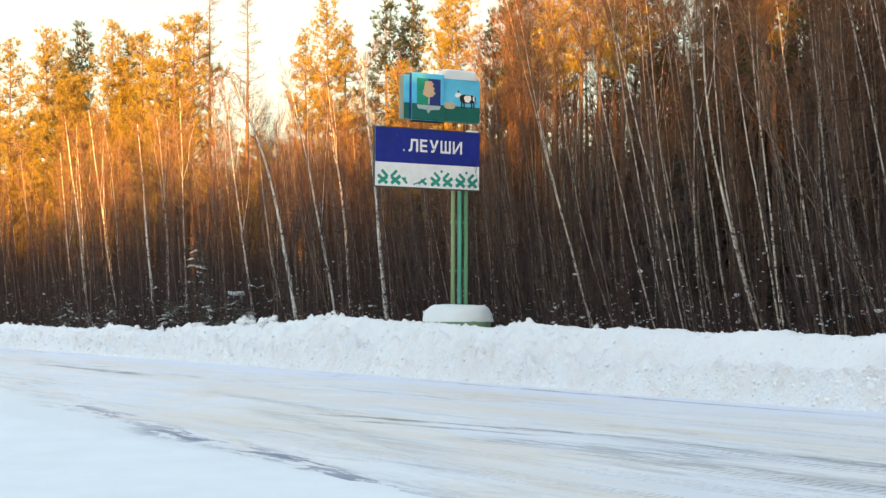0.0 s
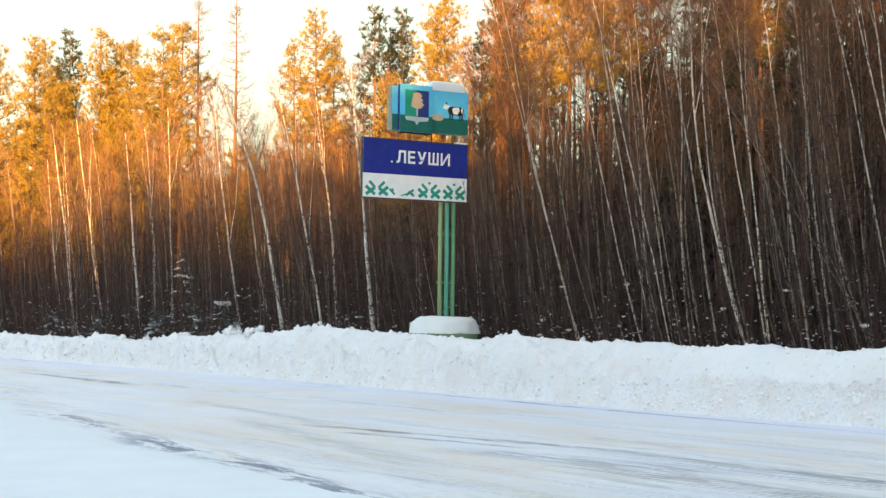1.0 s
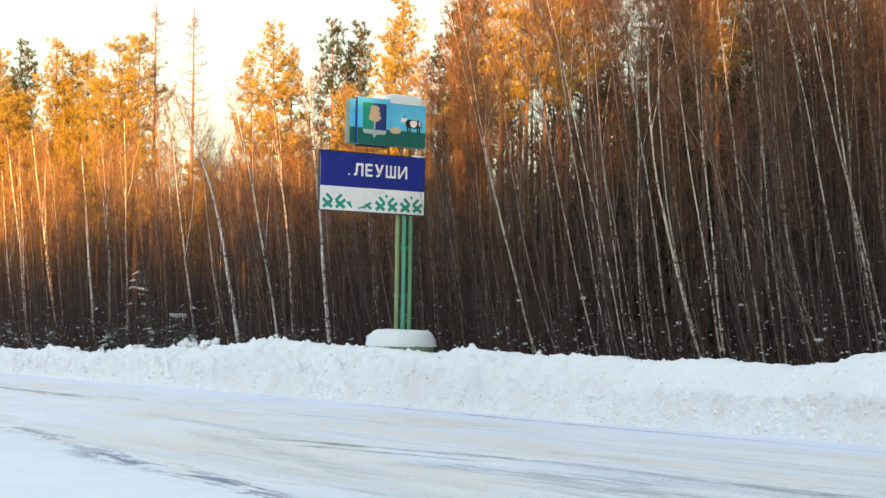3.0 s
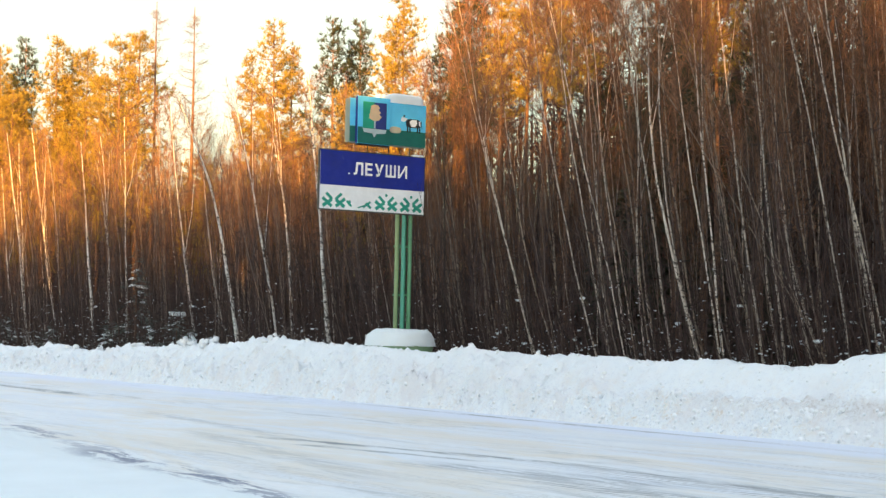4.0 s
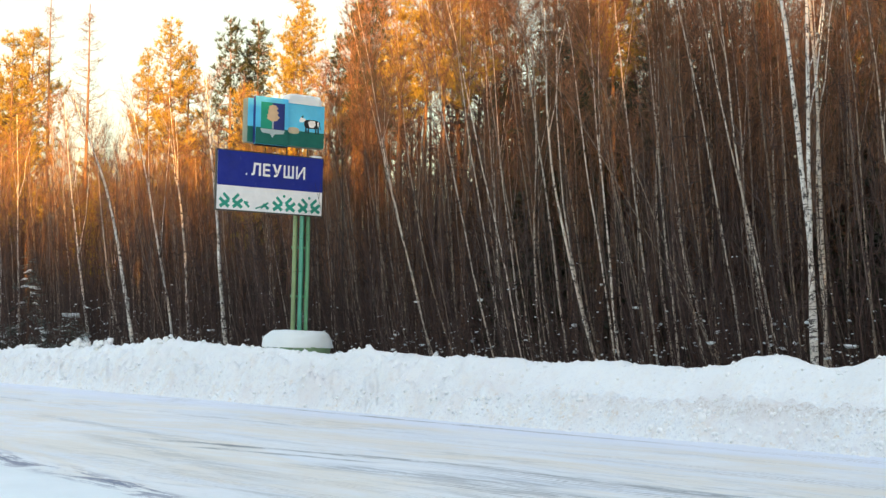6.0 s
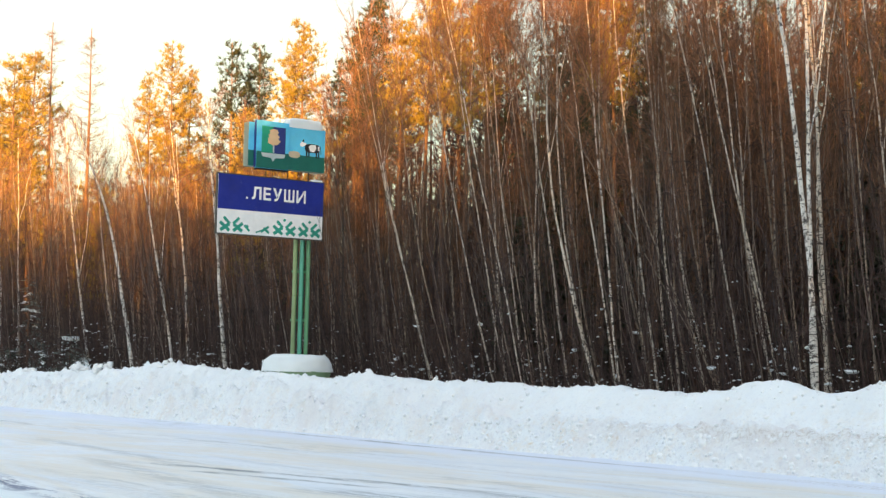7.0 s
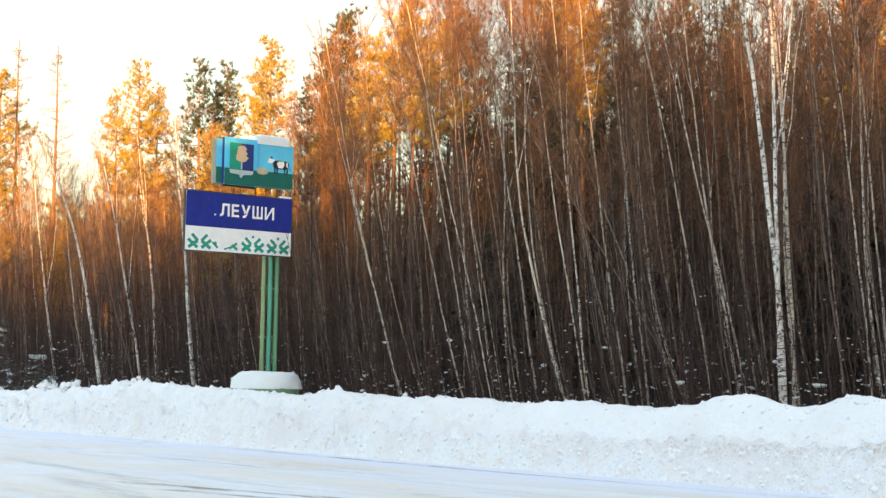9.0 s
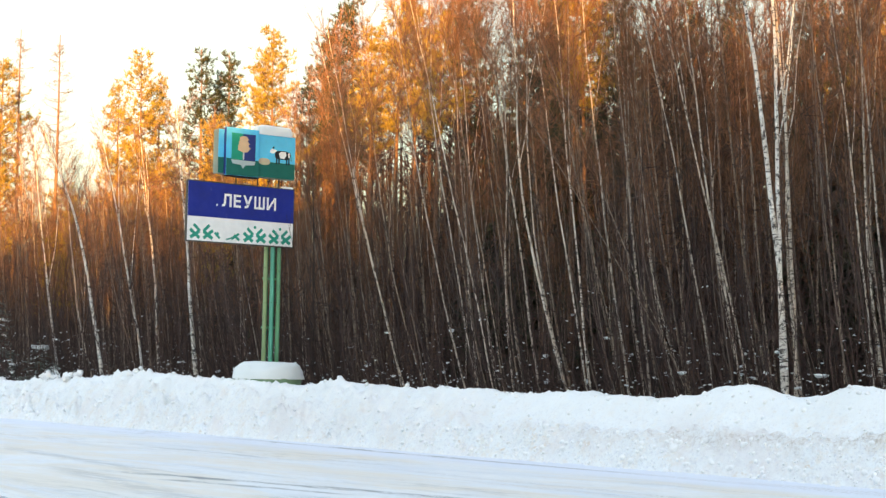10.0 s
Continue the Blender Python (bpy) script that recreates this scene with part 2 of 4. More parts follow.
SPRUCE = twig_material("spruce_needles", (0.014, 0.024, 0.01), (0.045, 0.055, 0.022))


# ---- mesh helpers ----
class Build:
    """Gathers vertices and faces for one mesh."""

    def __init__(self):
        self.v, self.f = [], []

    def tube(self, path, radii, sides=5, cap=False):
        start = len(self.v)
        for i, p in enumerate(path):
            a, c = path[max(i - 1, 0)], path[min(i + 1, len(path) - 1)]
            ax = (c - a).normalized()
            x = ax.orthogonal().normalized()
            if i:
                x = (last - ax * last.dot(ax)).normalized()
            last = x
            y = ax.cross(x)
            for k in range(sides):
                w = 2 * math.pi * k / sides
                self.v.append(p + (x * math.cos(w) + y * math.sin(w)) * radii[i])
        for i in range(len(path) - 1):
            for k in range(sides):
                a, b = start + i * sides + k, start + i * sides + (k + 1) % sides
                self.f.append((a, b, b + sides, a + sides))
        if cap:
            self.f.append(tuple(start + (len(path) - 1) * sides + k for k in range(sides)))
            self.f.append(tuple(start + sides - 1 - k for k in range(sides)))

    def spike(self, a, b, r):
        """A thin twig: a three-sided needle from a to b."""
        ax = (b - a).normalized()
        x = ax.orthogonal().normalized() * r
        y = ax.cross(x)
        i = len(self.v)
        self.v += [a + x, a - x * 0.5 + y * 0.87, a - x * 0.5 - y * 0.87, b]
        self.f += [(i, i + 1, i + 3), (i + 1, i + 2, i + 3), (i + 2, i, i + 3)]

    def blade(self, a, b, w):
        side = (b - a).cross(Vector((random.gauss(0, 1), random.gauss(0, 1), random.gauss(0, 1)))).normalized() * w
        i = len(self.v)
        self.v += [a - side, a + side, b]
        self.f.append((i, i + 1, i + 2))

    def lump(self, c, r, seed, flat=0.7, rough=0.35):
        """A small uneven clod."""
        i = len(self.v)
        t = (1 + 5 ** 0.5) / 2
        for x, y, z in ((-1, t, 0), (1, t, 0), (-1, -t, 0), (1, -t, 0), (0, -1, t), (0, 1, t), (0, -1, -t), (0, 1, -t), (t, 0, -1), (t, 0, 1), (-t, 0, -1), (-t, 0, 1)):
            p = Vector((x, y, z)).normalized() * r * (1 + rough * random.uniform(-1, 1))
            p.z *= flat
            self.v.append(c + p)
        for a, b, d in ((0, 11, 5), (0, 5, 1), (0, 1, 7), (0, 7, 10), (0, 10, 11), (1, 5, 9), (5, 11, 4), (11, 10, 2), (10, 7, 6), (7, 1, 8),
                        (3, 9, 4), (3, 4, 2), (3, 2, 6), (3, 6, 8), (3, 8, 9), (4, 9, 5), (2, 4, 11), (6, 2, 10), (8, 6, 7), (9, 8, 1)):
            self.f.append((i + a, i + b, i + d))

    def mesh(self, name, mat, smooth=False):
        me = bpy.data.meshes.new(name)
        me.from_pydata([tuple(p) for p in self.v], [], self.f)
        me.materials.append(mat)
        if smooth:
            me.shade_smooth()
        return me


def part(name, made, mat, parent=None, label="", smooth=False):
    """Links a bmesh, a Build or a mesh as one mesh object, under a thing or a part."""
    if isinstance(made, Build):
        me = made.mesh(name, mat, smooth)
    elif isinstance(made, bmesh.types.BMesh):
        me = bpy.data.meshes.new(name)
        bmesh.ops.recalc_face_normals(made, faces=made.faces)
        made.to_mesh(me)
        made.free()
        me.materials.append(mat)
        if smooth:
            me.shade_smooth()
    else:
        me = made
    ob = new(name, me)
    ob.parent = parent
    return tagged(ob, label)


def box(x0, x1, y0, y1, z0, z1, bevel=0.0, segments=2):
    bm = bmesh.new()
    bmesh.ops.create_cube(bm, size=1, matrix=Matrix.LocRotScale(((x0 + x1) / 2, (y0 + y1) / 2, (z0 + z1) / 2), None, (x1 - x0, y1 - y0, z1 - z0)))
    if bevel:
        bmesh.ops.bevel(bm, geom=bm.edges[:], offset=bevel, segments=segments, profile=0.5, affect="EDGES")
    return bm


def thing(name, m, label, category, group="", kind=""):
    ob = new(name)
    ob.empty_display_size = 0.2
    ob.matrix_world = m
    return tagged(ob, label, category, group, kind)


# ---- ground, road, snow bank ----
BANK_U = (-60, 6, 11, 12.5, 13.0, 13.3, 13.6, 14.0, 14.4, 14.7, 15.1, 15.6, 15.9, 16.4, 16.9, 17.5, 18.1, 18.9, 19.4, 20.1, 20.9, 21.6, 23.5, 24.5, 25.5,
          26.1, 26.5, 27.2, 28.2, 29.3, 31.0, 32.6, 33.5, 34.3, 35.3, 36.2, 37.7, 38.7, 39.6, 40.7, 42.1, 43.1, 44.4, 46.2, 47.9, 49.4, 51.3, 56.0, 60.0, 160)
BANK_Z = (1.1, 1.2, 1.22, 1.32, 1.38, 1.31, 1.2, 1.19, 1.23, 1.32, 1.34, 1.28, 1.17, 1.11, 1.09, 1.11, 1.15, 1.16, 1.12, 1.08, 1.14, 1.15, 1.13, 1.18, 1.24,
          1.19, 1.09, 1.12, 1.17, 1.22, 1.22, 1.28, 1.32, 1.29, 1.19, 1.13, 1.07, 1.09, 1.01, 0.95, 0.99, 0.87, 0.73, 0.8, 0.92, 0.77, 0.77, 0.81, 0.83, 0.83)
BASE_S, CREST_S = 17.75, 18.8


def rough_crest(u):
    """Crumbled crest along most of the bank, smooth drifts elsewhere."""
    return 0.25 if u < 16.2 or 22.8 < u < 28.5 else 1.0


def bank_crest(u):
    return float(np.interp(u, BANK_U, BANK_Z)) + rough_crest(u) * (0.02 * n3(u * 2.3, 3.1) + 0.04 * n3(u * 5.0, 8.7) + 0.03 * abs(n3(u * 11.0, 1.7)))


def bank_height(u, s):
    """The ploughed snow bank: a rough steep face, a rounded crest and a slope down to the forest floor."""
    base = BASE_S + 0.22 * n3(u * 0.45, 1.0) + 0.1 * n3(u * 1.9, 2.0)
    top = bank_crest(u)
    if s <= base:
        return -0.05
    if s < CREST_S:
        f = (s - base) / (CREST_S - base)
        h = top * (f ** 0.8 * 0.82 + 0.18 * math.sin(f * math.pi / 2))
        bench = min(1, max(0, (24 - u) / 6))
        stair = top * float(np.interp(f, (0, 0.2, 0.36, 0.42, 0.6, 0.85, 1), (0, 0.4, 0.53, 0.5, 0.62, 0.93, 1)))
        h = h * (1 - 0.95 * bench) + stair * 0.95 * bench
        rough = (1 - 0.5 * bench) * (1 - 0.6 * bench * min(1, max(0, (f - 0.34) * 6)))
        lumps = 0.24 * n3(u * 1.6, s * 2.2) + 0.32 * n3(u * 4.2, s * 5.2, 4) + 0.28 * abs(n3(u * 8, s * 10, 7)) + 0.12 * n3(u * 15, s * 17, 2)
        return h + lumps * rough * min(1, f * 5) * (1.15 - f * 0.8)
    f = min((s - CREST_S) / 2.2, 1)
    e = f * f * (3 - 2 * f)
    return top * (1 - e) + 0.42 * e + 0.05 * n3(u * 2.1, s * 2.6) * (1 - f) + 0.02 * n3(u * 7, s * 7, 3)


def sheet(name, us, ss, height, mat):
    """A surface over the plan, in the road's own directions."""
    nu, ns = len(us), len(ss)
    verts = [(u, -s, height(u, s)) for u in us for s in ss]
    faces = [(i * ns + j, i * ns + j + 1, (i + 1) * ns + j + 1, (i + 1) * ns + j) for i in range(nu - 1) for j in range(ns - 1)]
    me = bpy.data.meshes.new(name)
    me.from_pydata(verts, [], faces)
    me.flip_normals()
    me.materials.append(mat)
    me.shade_smooth()
    ob = new(name, me)
    ob.matrix_world = ROAD
    return ob


def steps(a, b, d):
    return [a + (b - a) * i / round((b - a) / d) for i in range(round((b - a) / d) + 1)]


def ground_height(u, s):
    if s < 7.0:
        return 0.05 + 0.03 * n3(u * 0.5, s * 0.5) + 0.012 * n3(u * 2.3, s * 2.3) if s > -60 else 0.0
    return -0.06 if s < 19 else (0.3 if s < 400 else 0.0)


FAR = [-2500, -700, -200]
tagged(sheet("ground", FAR + steps(-60, 8, 4) + steps(9, 40, 0.5) + steps(44, 140, 4) + [300, 900, 2500],
             FAR + steps(-60, -8, 4) + steps(-6, 6.9, 0.3) + [7.2, 8.2, 12, 17, 18.9, 19.5, 25, 40, 80, 200, 700, 2500], ground_height, SNOW),
       "flat snow-covered ground with a smooth white road shoulder", "ground", kind="structure")


def road_height(u, s):
    worn = 0.02 * n3(u * 0.12, s * 1.3) + 0.014 * n3(u * 0.6, s * 4.2) + 0.006 * n3(u * 3, s * 9)
    edge = 0.05 * math.exp(-((s - 5.55 - 0.122 * min(u, 30)) / 0.35) ** 2) * (0.6 + n3(u * 0.7, s * 2))
    edge *= 0.7
    return 0.03 + worn + edge - 0.1 * max(0, 7.0 - s)


tagged(sheet("road", [-2500, -600, -150] + steps(-60, 4, 4) + steps(5, 45, 0.2) + steps(46, 140, 1.0) + [300, 900, 2500], steps(6.6, 18.6, 0.1), road_height, ROAD_SNOW),
       "rutted road of packed snow with sandy tints and grey icy streaks", "road", kind="structure")
bank = sheet("snow_bank", steps(-60, 8, 2) + steps(8.2, 50, 0.09) + steps(50.2, 90, 0.2) + steps(91, 160, 2), steps(17.3, 21.4, 0.065), bank_height, BANK_SNOW)
tagged(bank, "long ploughed bank of lumpy snow with faint sandy stains", "snow bank", kind="structure")
tagged(sheet("forest_floor", [-120] + steps(-60, 160, 2) + [260], steps(20.9, 80, 1.1) + [120], lambda u, s: 0.4 + 0.12 * n3(u * 0.4, s * 0.4), LITTER),
       "forest floor of dark litter with patches of snow", "ground", kind="structure")

clods = Build()
random.seed(11)
for i in range(3400):
    u = 9 + 66 * random.random() ** 1.6
    s = BASE_S + random.choice((random.gauss(0.12, 0.1), random.gauss(0.12, 0.12), random.uniform(0, 1.1)))
    r = (0.012 + 0.042 * random.random() ** 2) * (1.6 if random.random() < 0.06 else 1)
    clods.lump(Vector((u, -s, max(0.02, bank_height(u, s)) - r * 0.25)), r, i, 0.9, 0.2)
for i in range(420):
    u, s = random.uniform(10, 72), CREST_S + random.gauss(0, 0.1)
    r = 0.015 + 0.045 * random.random() ** 3
    clods.lump(Vector((u, -s, bank_height(u, s) - r * 0.1)), r, i, 0.85)
for i in range(34):
    u, s = (38.35, 37.15)[i % 2] + random.gauss(0, 0.13), CREST_S + random.gauss(0, 0.08)
    clods.lump(Vector((u, -s, bank_height(u, s) + random.uniform(0.0, 0.15))), random.uniform(0.04, 0.11), i, 0.8, 0.6)
for i in range(26):
    u = random.choice((46.5, 33.4, 41.5, 44.0)) + random.gauss(0, 0.3)
    s = CREST_S + random.gauss(0, 0.15)
    clods.lump(Vector((u, -s, bank_height(u, s) + 0.02)), random.uniform(0.05, 0.12), i, 0.85)
ob = part("snow_clods", clods, CLOD_SNOW, None, "", True)
ob.matrix_world = ROAD
tagged(ob, "loose clods of ploughed snow on the bank", "snow", kind="stuff")



# ---- the village sign ----
def paint(name, rgb, wear=0.3):
    """Weathered sign paint: uneven tone, faded patches, scuffs and dull streaks."""
    m, nt, b = material(name, 0.45)
    v = coords(nt)
    base = ramp(nt, noise_tex(nt, v, 1.7, 6, 0.65), (0.3, tuple(c * 0.82 for c in rgb)), (0.7, tuple(min(1, c * 1.15) for c in rgb)))
    scuff = ramp(nt, noise_tex(nt, coords(nt, (6, 6, 2.2)), 1.5, 8, 0.75), (0.6, (0.0,)), (0.75, (wear,)))
    colour(nt, b, mix(nt, scuff, base, (0.55, 0.58, 0.62)))
    nt.links.new(ramp(nt, noise_tex(nt, v, 5, 4), (0.3, (0.5,)), (0.7, (0.72,))), b.inputs["Roughness"])
    bump(nt, b, noise_tex(nt, v, 22, 4), 0.2, 0.004)
    return m


NAVY, WHITE = paint("navy_paint", (0.006, 0.02, 0.25), 0.12), paint("white_paint", (0.95, 0.96, 0.96), 0.06)
TEAL, SKYBLUE = paint("teal_paint", (0.02, 0.3, 0.22), 0.35), paint("sky_blue_paint", (0.11, 0.58, 0.92), 0.12)
MEADOW, DARKBLUE = paint("meadow_green_paint", (0.006, 0.14, 0.11), 0.12), paint("deep_blue_paint", (0.02, 0.04, 0.2), 0.2)
GOLD, SILVER = paint("pale_gold_paint", (0.72, 0.5, 0.3), 0.2), paint("pale_grey_paint", (0.5, 0.6, 0.6), 0.2)
BLACK, LIME = paint("black_paint", (0.012, 0.012, 0.014), 0.1), paint("leaf_green_paint", (0.012, 0.32, 0.2), 0.2)
CREAM, BOXSIDE = paint("cream_paint", (0.6, 0.5, 0.34), 0.2), paint("grey_green_paint", (0.27, 0.3, 0.23), 0.3)


def pipe_material(name, rgb):
    """Chipped green pipe paint with rust and pale scrapes."""
    m, nt, b = material(name, 0.5)
    v = coords(nt)
    base = ramp(nt, noise_tex(nt, coords(nt, (4, 4, 0.8)), 1.4, 5), (0.3, tuple(c * 0.7 for c in rgb)), (0.7, rgb))
    chip = ramp(nt, noise_tex(nt, v, 7, 8, 0.75), (0.62, (0.0,)), (0.68, (0.75,)))
    colour(nt, b, mix(nt, chip, base, (0.16, 0.13, 0.08)))
    bump(nt, b, chip, 0.4, 0.004)
    return m


PIPE_OLIVE, PIPE_TEAL, PIPE_GREEN = pipe_material("olive_pipe", (0.3, 0.42, 0.2)), pipe_material("teal_pipe", (0.14, 0.5, 0.36)), pipe_material("green_pipe", (0.17, 0.42, 0.22))
# pipe green darkened for the rear pipes, which stand in shadow
PIPE_SHADED = pipe_material("shaded_green_pipe", (0.03, 0.2, 0.1))
CONCRETE = pipe_material("painted_concrete", (0.22, 0.36, 0.2))
STEEL = plain("weathered_steel", (0.07, 0.07, 0.06), 0.6, 0.3, 8, 0.3)

sign = thing("village_sign", Matrix.Translation((0.357, 35.0, 0.0)) @ pose(0, 0, 0, 0, 0.3, 30), "tall roadside village sign with a blue name board on green pipes", "sign")


def outline(points, y, thick, bevel=0.0):
    """A plate cut to an outline in the sign's plane, its front at y."""
    bm = bmesh.new()
    face = bm.faces.new([bm.verts.new((x, y, z)) for x, z in points])
    made = bmesh.ops.extrude_face_region(bm, geom=[face])
    bmesh.ops.translate(bm, vec=(0, thick, 0), verts=[g for g in made["geom"] if isinstance(g, bmesh.types.BMVert)])
    return bm


def oval(cx, cz, rx, rz, n=16, power=1.0):
    c = lambda w: math.copysign(abs(w) ** power, w)
    return [(cx + rx * c(math.cos(2 * math.pi * k / n)), cz + rz * c(math.sin(2 * math.pi * k / n))) for k in range(n)]


def bar(x0, z0, x1, z1, w):
    a = Vector((x1 - x0, z1 - z0)).normalized() * w / 2
    return [(x0 + a.y, z0 - a.x), (x1 + a.y, z1 - a.x), (x1 - a.y, z1 + a.x), (x0 - a.y, z0 + a.x)]


# posts, pedestal
for x, y, mat, label, top in ((-0.17, 0.0, PIPE_OLIVE, "olive green pipe with flaking paint", 5.4), (0.0, 0.0, PIPE_TEAL, "pale teal pipe", 5.4), (0.17, 0.0, PIPE_GREEN, "green pipe", 5.4),
                              (-0.06, 0.16, PIPE_SHADED, "rear green pipe, coloured dark for its shade", 5.35), (0.12, 0.16, PIPE_SHADED, "rear green pipe, coloured dark for its shade", 5.35)):
    post = Build()
    post.tube([Vector((x, y, 1.1)), Vector((x + 0.004, y, 3)), Vector((x - 0.003, y, 4.6)), Vector((x, y, top))], [0.047] * 4, 14, True)
    part("post", post, mat, sign, label, True)
for z in (2.35, 3.45):
    part("clamp", box(-0.2, 0.2, 0.05, 0.1, z, z + 0.05, 0.008), PIPE_GREEN, sign, "flat steel cross strap")


def disc(r0, r1, z0, z1, bevel, name, mat, label, parent, ry=1.0):
    bm = bmesh.new()
    bmesh.ops.create_cone(bm, cap_ends=True, segments=40, radius1=r0, radius2=r1, depth=z1 - z0, matrix=Matrix.Translation((0, 0.05, (z0 + z1) / 2)) @ Matrix.Diagonal((1, ry, 1, 1)))
    bmesh.ops.bevel(bm, geom=[e for e in bm.edges if abs(e.verts[0].co.z - e.verts[1].co.z) < 1e-4], offset=bevel, segments=3, profile=0.5, affect="EDGES")
    return part(name, bm, mat, parent, label, True)


disc(0.45, 0.45, 0.2, 1.09, 0.02, "pedestal", CONCRETE, "green-painted round concrete foot", sign)
disc(0.73, 0.76, 1.08, 1.24, 0.02, "slab", CONCRETE, "round slab with chipped green paint", sign)

# thin steel rods carry the picture box above the board
for x in (-1.0, -0.45, 0.1):
    rod = Build()
    rod.tube([Vector((x, -0.02, 5.1)), Vector((x, -0.02, 5.78))], [0.016, 0.016], 8, True)
    part("support_rod", rod, STEEL, sign, "thin dark steel rod", True)

# name board
board = part("name_board", box(-2.23, 0.44, -0.13, -0.1, 4.21, 5.5, 0.006), WHITE, sign, "white lower band with a teal antler ornament")
part("blue_panel", box(-2.23, 0.44, -0.136, -0.131, 4.74, 5.505, 0.002), NAVY, board, "navy blue enamel with faded scuffs")
part("frame_rail", box(-2.25, 0.46, -0.128, -0.06, 4.185, 4.21, 0.004), STEEL, board)
part("frame_rail", box(-2.25, 0.46, -0.128, -0.06, 5.507, 5.53, 0.004), STEEL, board)
part("frame_rail", box(-2.255, -2.232, -0.128, -0.06, 4.185, 5.53, 0.004), STEEL, board)
part("frame_rail", box(0.442, 0.462, -0.128, -0.06, 4.185, 5.53, 0.004), STEEL, board)
for z in (4.4, 5.2):
    part("cross_beam", box(-2.1, 0.4, -0.098, -0.04, z, z + 0.06, 0.005), STEEL, board)
# the name, letter by letter
for k, ch in enumerate("\u041b\u0415\u0423\u0428\u0418"):
    cu = bpy.data.curves.new("letter", "FONT")
    cu.body, cu.size, cu.extrude, cu.offset = ch, 1.0, 0.01, 0.028 if k < 4 else 0.012
    tmp = bpy.data.objects.new("letter", cu)
    scene.collection.objects.link(tmp)
    bpy.context.view_layer.update()
    me = bpy.data.meshes.new_from_object(tmp.evaluated_get(bpy.context.evaluated_depsgraph_get()))
    bpy.data.objects.remove(tmp)
    co = np.array([v.co[:] for v in me.vertices])
    lo, hi = co.min(0), co.max(0)
    x0, wide = ((-1.4, 0.24), (-1.11, 0.185), (-0.87, 0.235), (-0.585, 0.265), (-0.265, 0.24))[k]
    for v in me.vertices:
        v.co = (x0 + (v.co.x - lo[0]) / (hi[0] - lo[0]) * wide, -0.139 - (v.co.z - lo[2]) * 0.2, 5.0 + (v.co.y - lo[1]) / (hi[1] - lo[1]) * 0.285)
    me.materials.clear()
    me.materials.append(WHITE)
    part("letter", me, None, board, "white letter")
part("paint_fleck", outline(oval(-1.52, 5.02, 0.022, 0.022, 8), -0.14, 0.003), WHITE, board, "small white fleck")

# antler ornament on the white band; the middle has flaked away


def motif(x, sides, dot):
    """One antler figure: on each side a cross of two strokes with a branch above it, and a dot in the middle."""
    level = [-0.1335]

    def stroke(points, label="teal antler stroke"):
        level[0] -= 0.0004
        part("ornament_stroke", outline(points, level[0], 0.003), TEAL, board, label)

    for side in sides:
        stroke(bar(x + side * 0.28, 4.45, x + side * 0.05, 4.27, 0.072))
        stroke(bar(x + side * 0.05, 4.42, x + side * 0.27, 4.27, 0.076))
        stroke(bar(x + side * 0.19, 4.56, x + side * 0.04, 4.42, 0.064))
    if dot:
        stroke(oval(x, 4.59, 0.034, 0.034, 8))


motif(-1.88, (-1, 1), False)
motif(-0.55, (-1, 1), True)
motif(0.1, (-1, 1), True)
# the second figure has mostly flaked away
for x0, z0, x1, z1, w in ((-1.56, 4.41, -1.43, 4.29, 0.05), (-1.5, 4.42, -1.46, 4.37, 0.04), (-1.27, 4.27, -1.08, 4.34, 0.03), (-1.14, 4.29, -0.95, 4.42, 0.05), (-1.08, 4.38, -0.94, 4.28, 0.058)):
    part("ornament_stroke", outline(bar(x0, z0, x1, z1, w), -0.1345 - 0.0004 * (x1 + 2), 0.003), TEAL, board, "teal antler stroke, partly flaked off")

# picture box on top: a painted tray with a raised shield plate
tray = part("picture_box", box(-1.54, 0.45, -0.14, 0.08, 5.73, 6.72, 0.025, 3), BOXSIDE, sign, "deep box with dull grey-green sides")
part("painted_sky", box(-1.53, 0.44, -0.147, -0.141, 6.09, 6.71, 0.002), SKYBLUE, tray, "bright sky blue")
part("painted_meadow", box(-1.53, 0.44, -0.147, -0.141, 5.74, 6.088, 0.002), MEADOW, tray, "dark green meadow")
plate = part("shield_plate", box(-1.39, -0.56, -0.25, -0.15, 5.7, 6.76, 0.012), SKYBLUE, sign, "raised sky blue plate with a coat of arms")
# dark strip painted in for the shadow line at the plate's left side
part("plate_edge", box(-1.396, -1.391, -0.247, -0.155, 5.71, 6.75, 0.001), DARKBLUE, plate, "dark strip for the edge's shade")
# black bar that stands in for the shadow beneath the plate
part("plate_foot", box(-1.38, -0.57, -0.24, -0.155, 5.665, 5.697, 0.004), BLACK, plate, "black strip for the shadow under the plate")
part("plate_meadow", box(-1.385, -0.565, -0.254, -0.2505, 5.705, 6.07, 0.001), MEADOW, plate)
part("shield_green", outline([(-1.26, 6.05), (-0.98, 6.05), (-0.98, 6.64), (-1.26, 6.64)], -0.26, 0.005), LIME, plate)
part("shield_blue", outline([(-0.978, 6.05), (-0.66, 6.05), (-0.66, 6.64), (-0.978, 6.64)], -0.26, 0.005), DARKBLUE, plate)
part("shield_foot", outline([(-1.27, 6.045), (-1.23, 5.96), (-1.02, 5.94), (-0.965, 5.86), (-0.91, 5.94), (-0.68, 5.96), (-0.65, 6.045)], -0.26, 0.005), SILVER, plate)
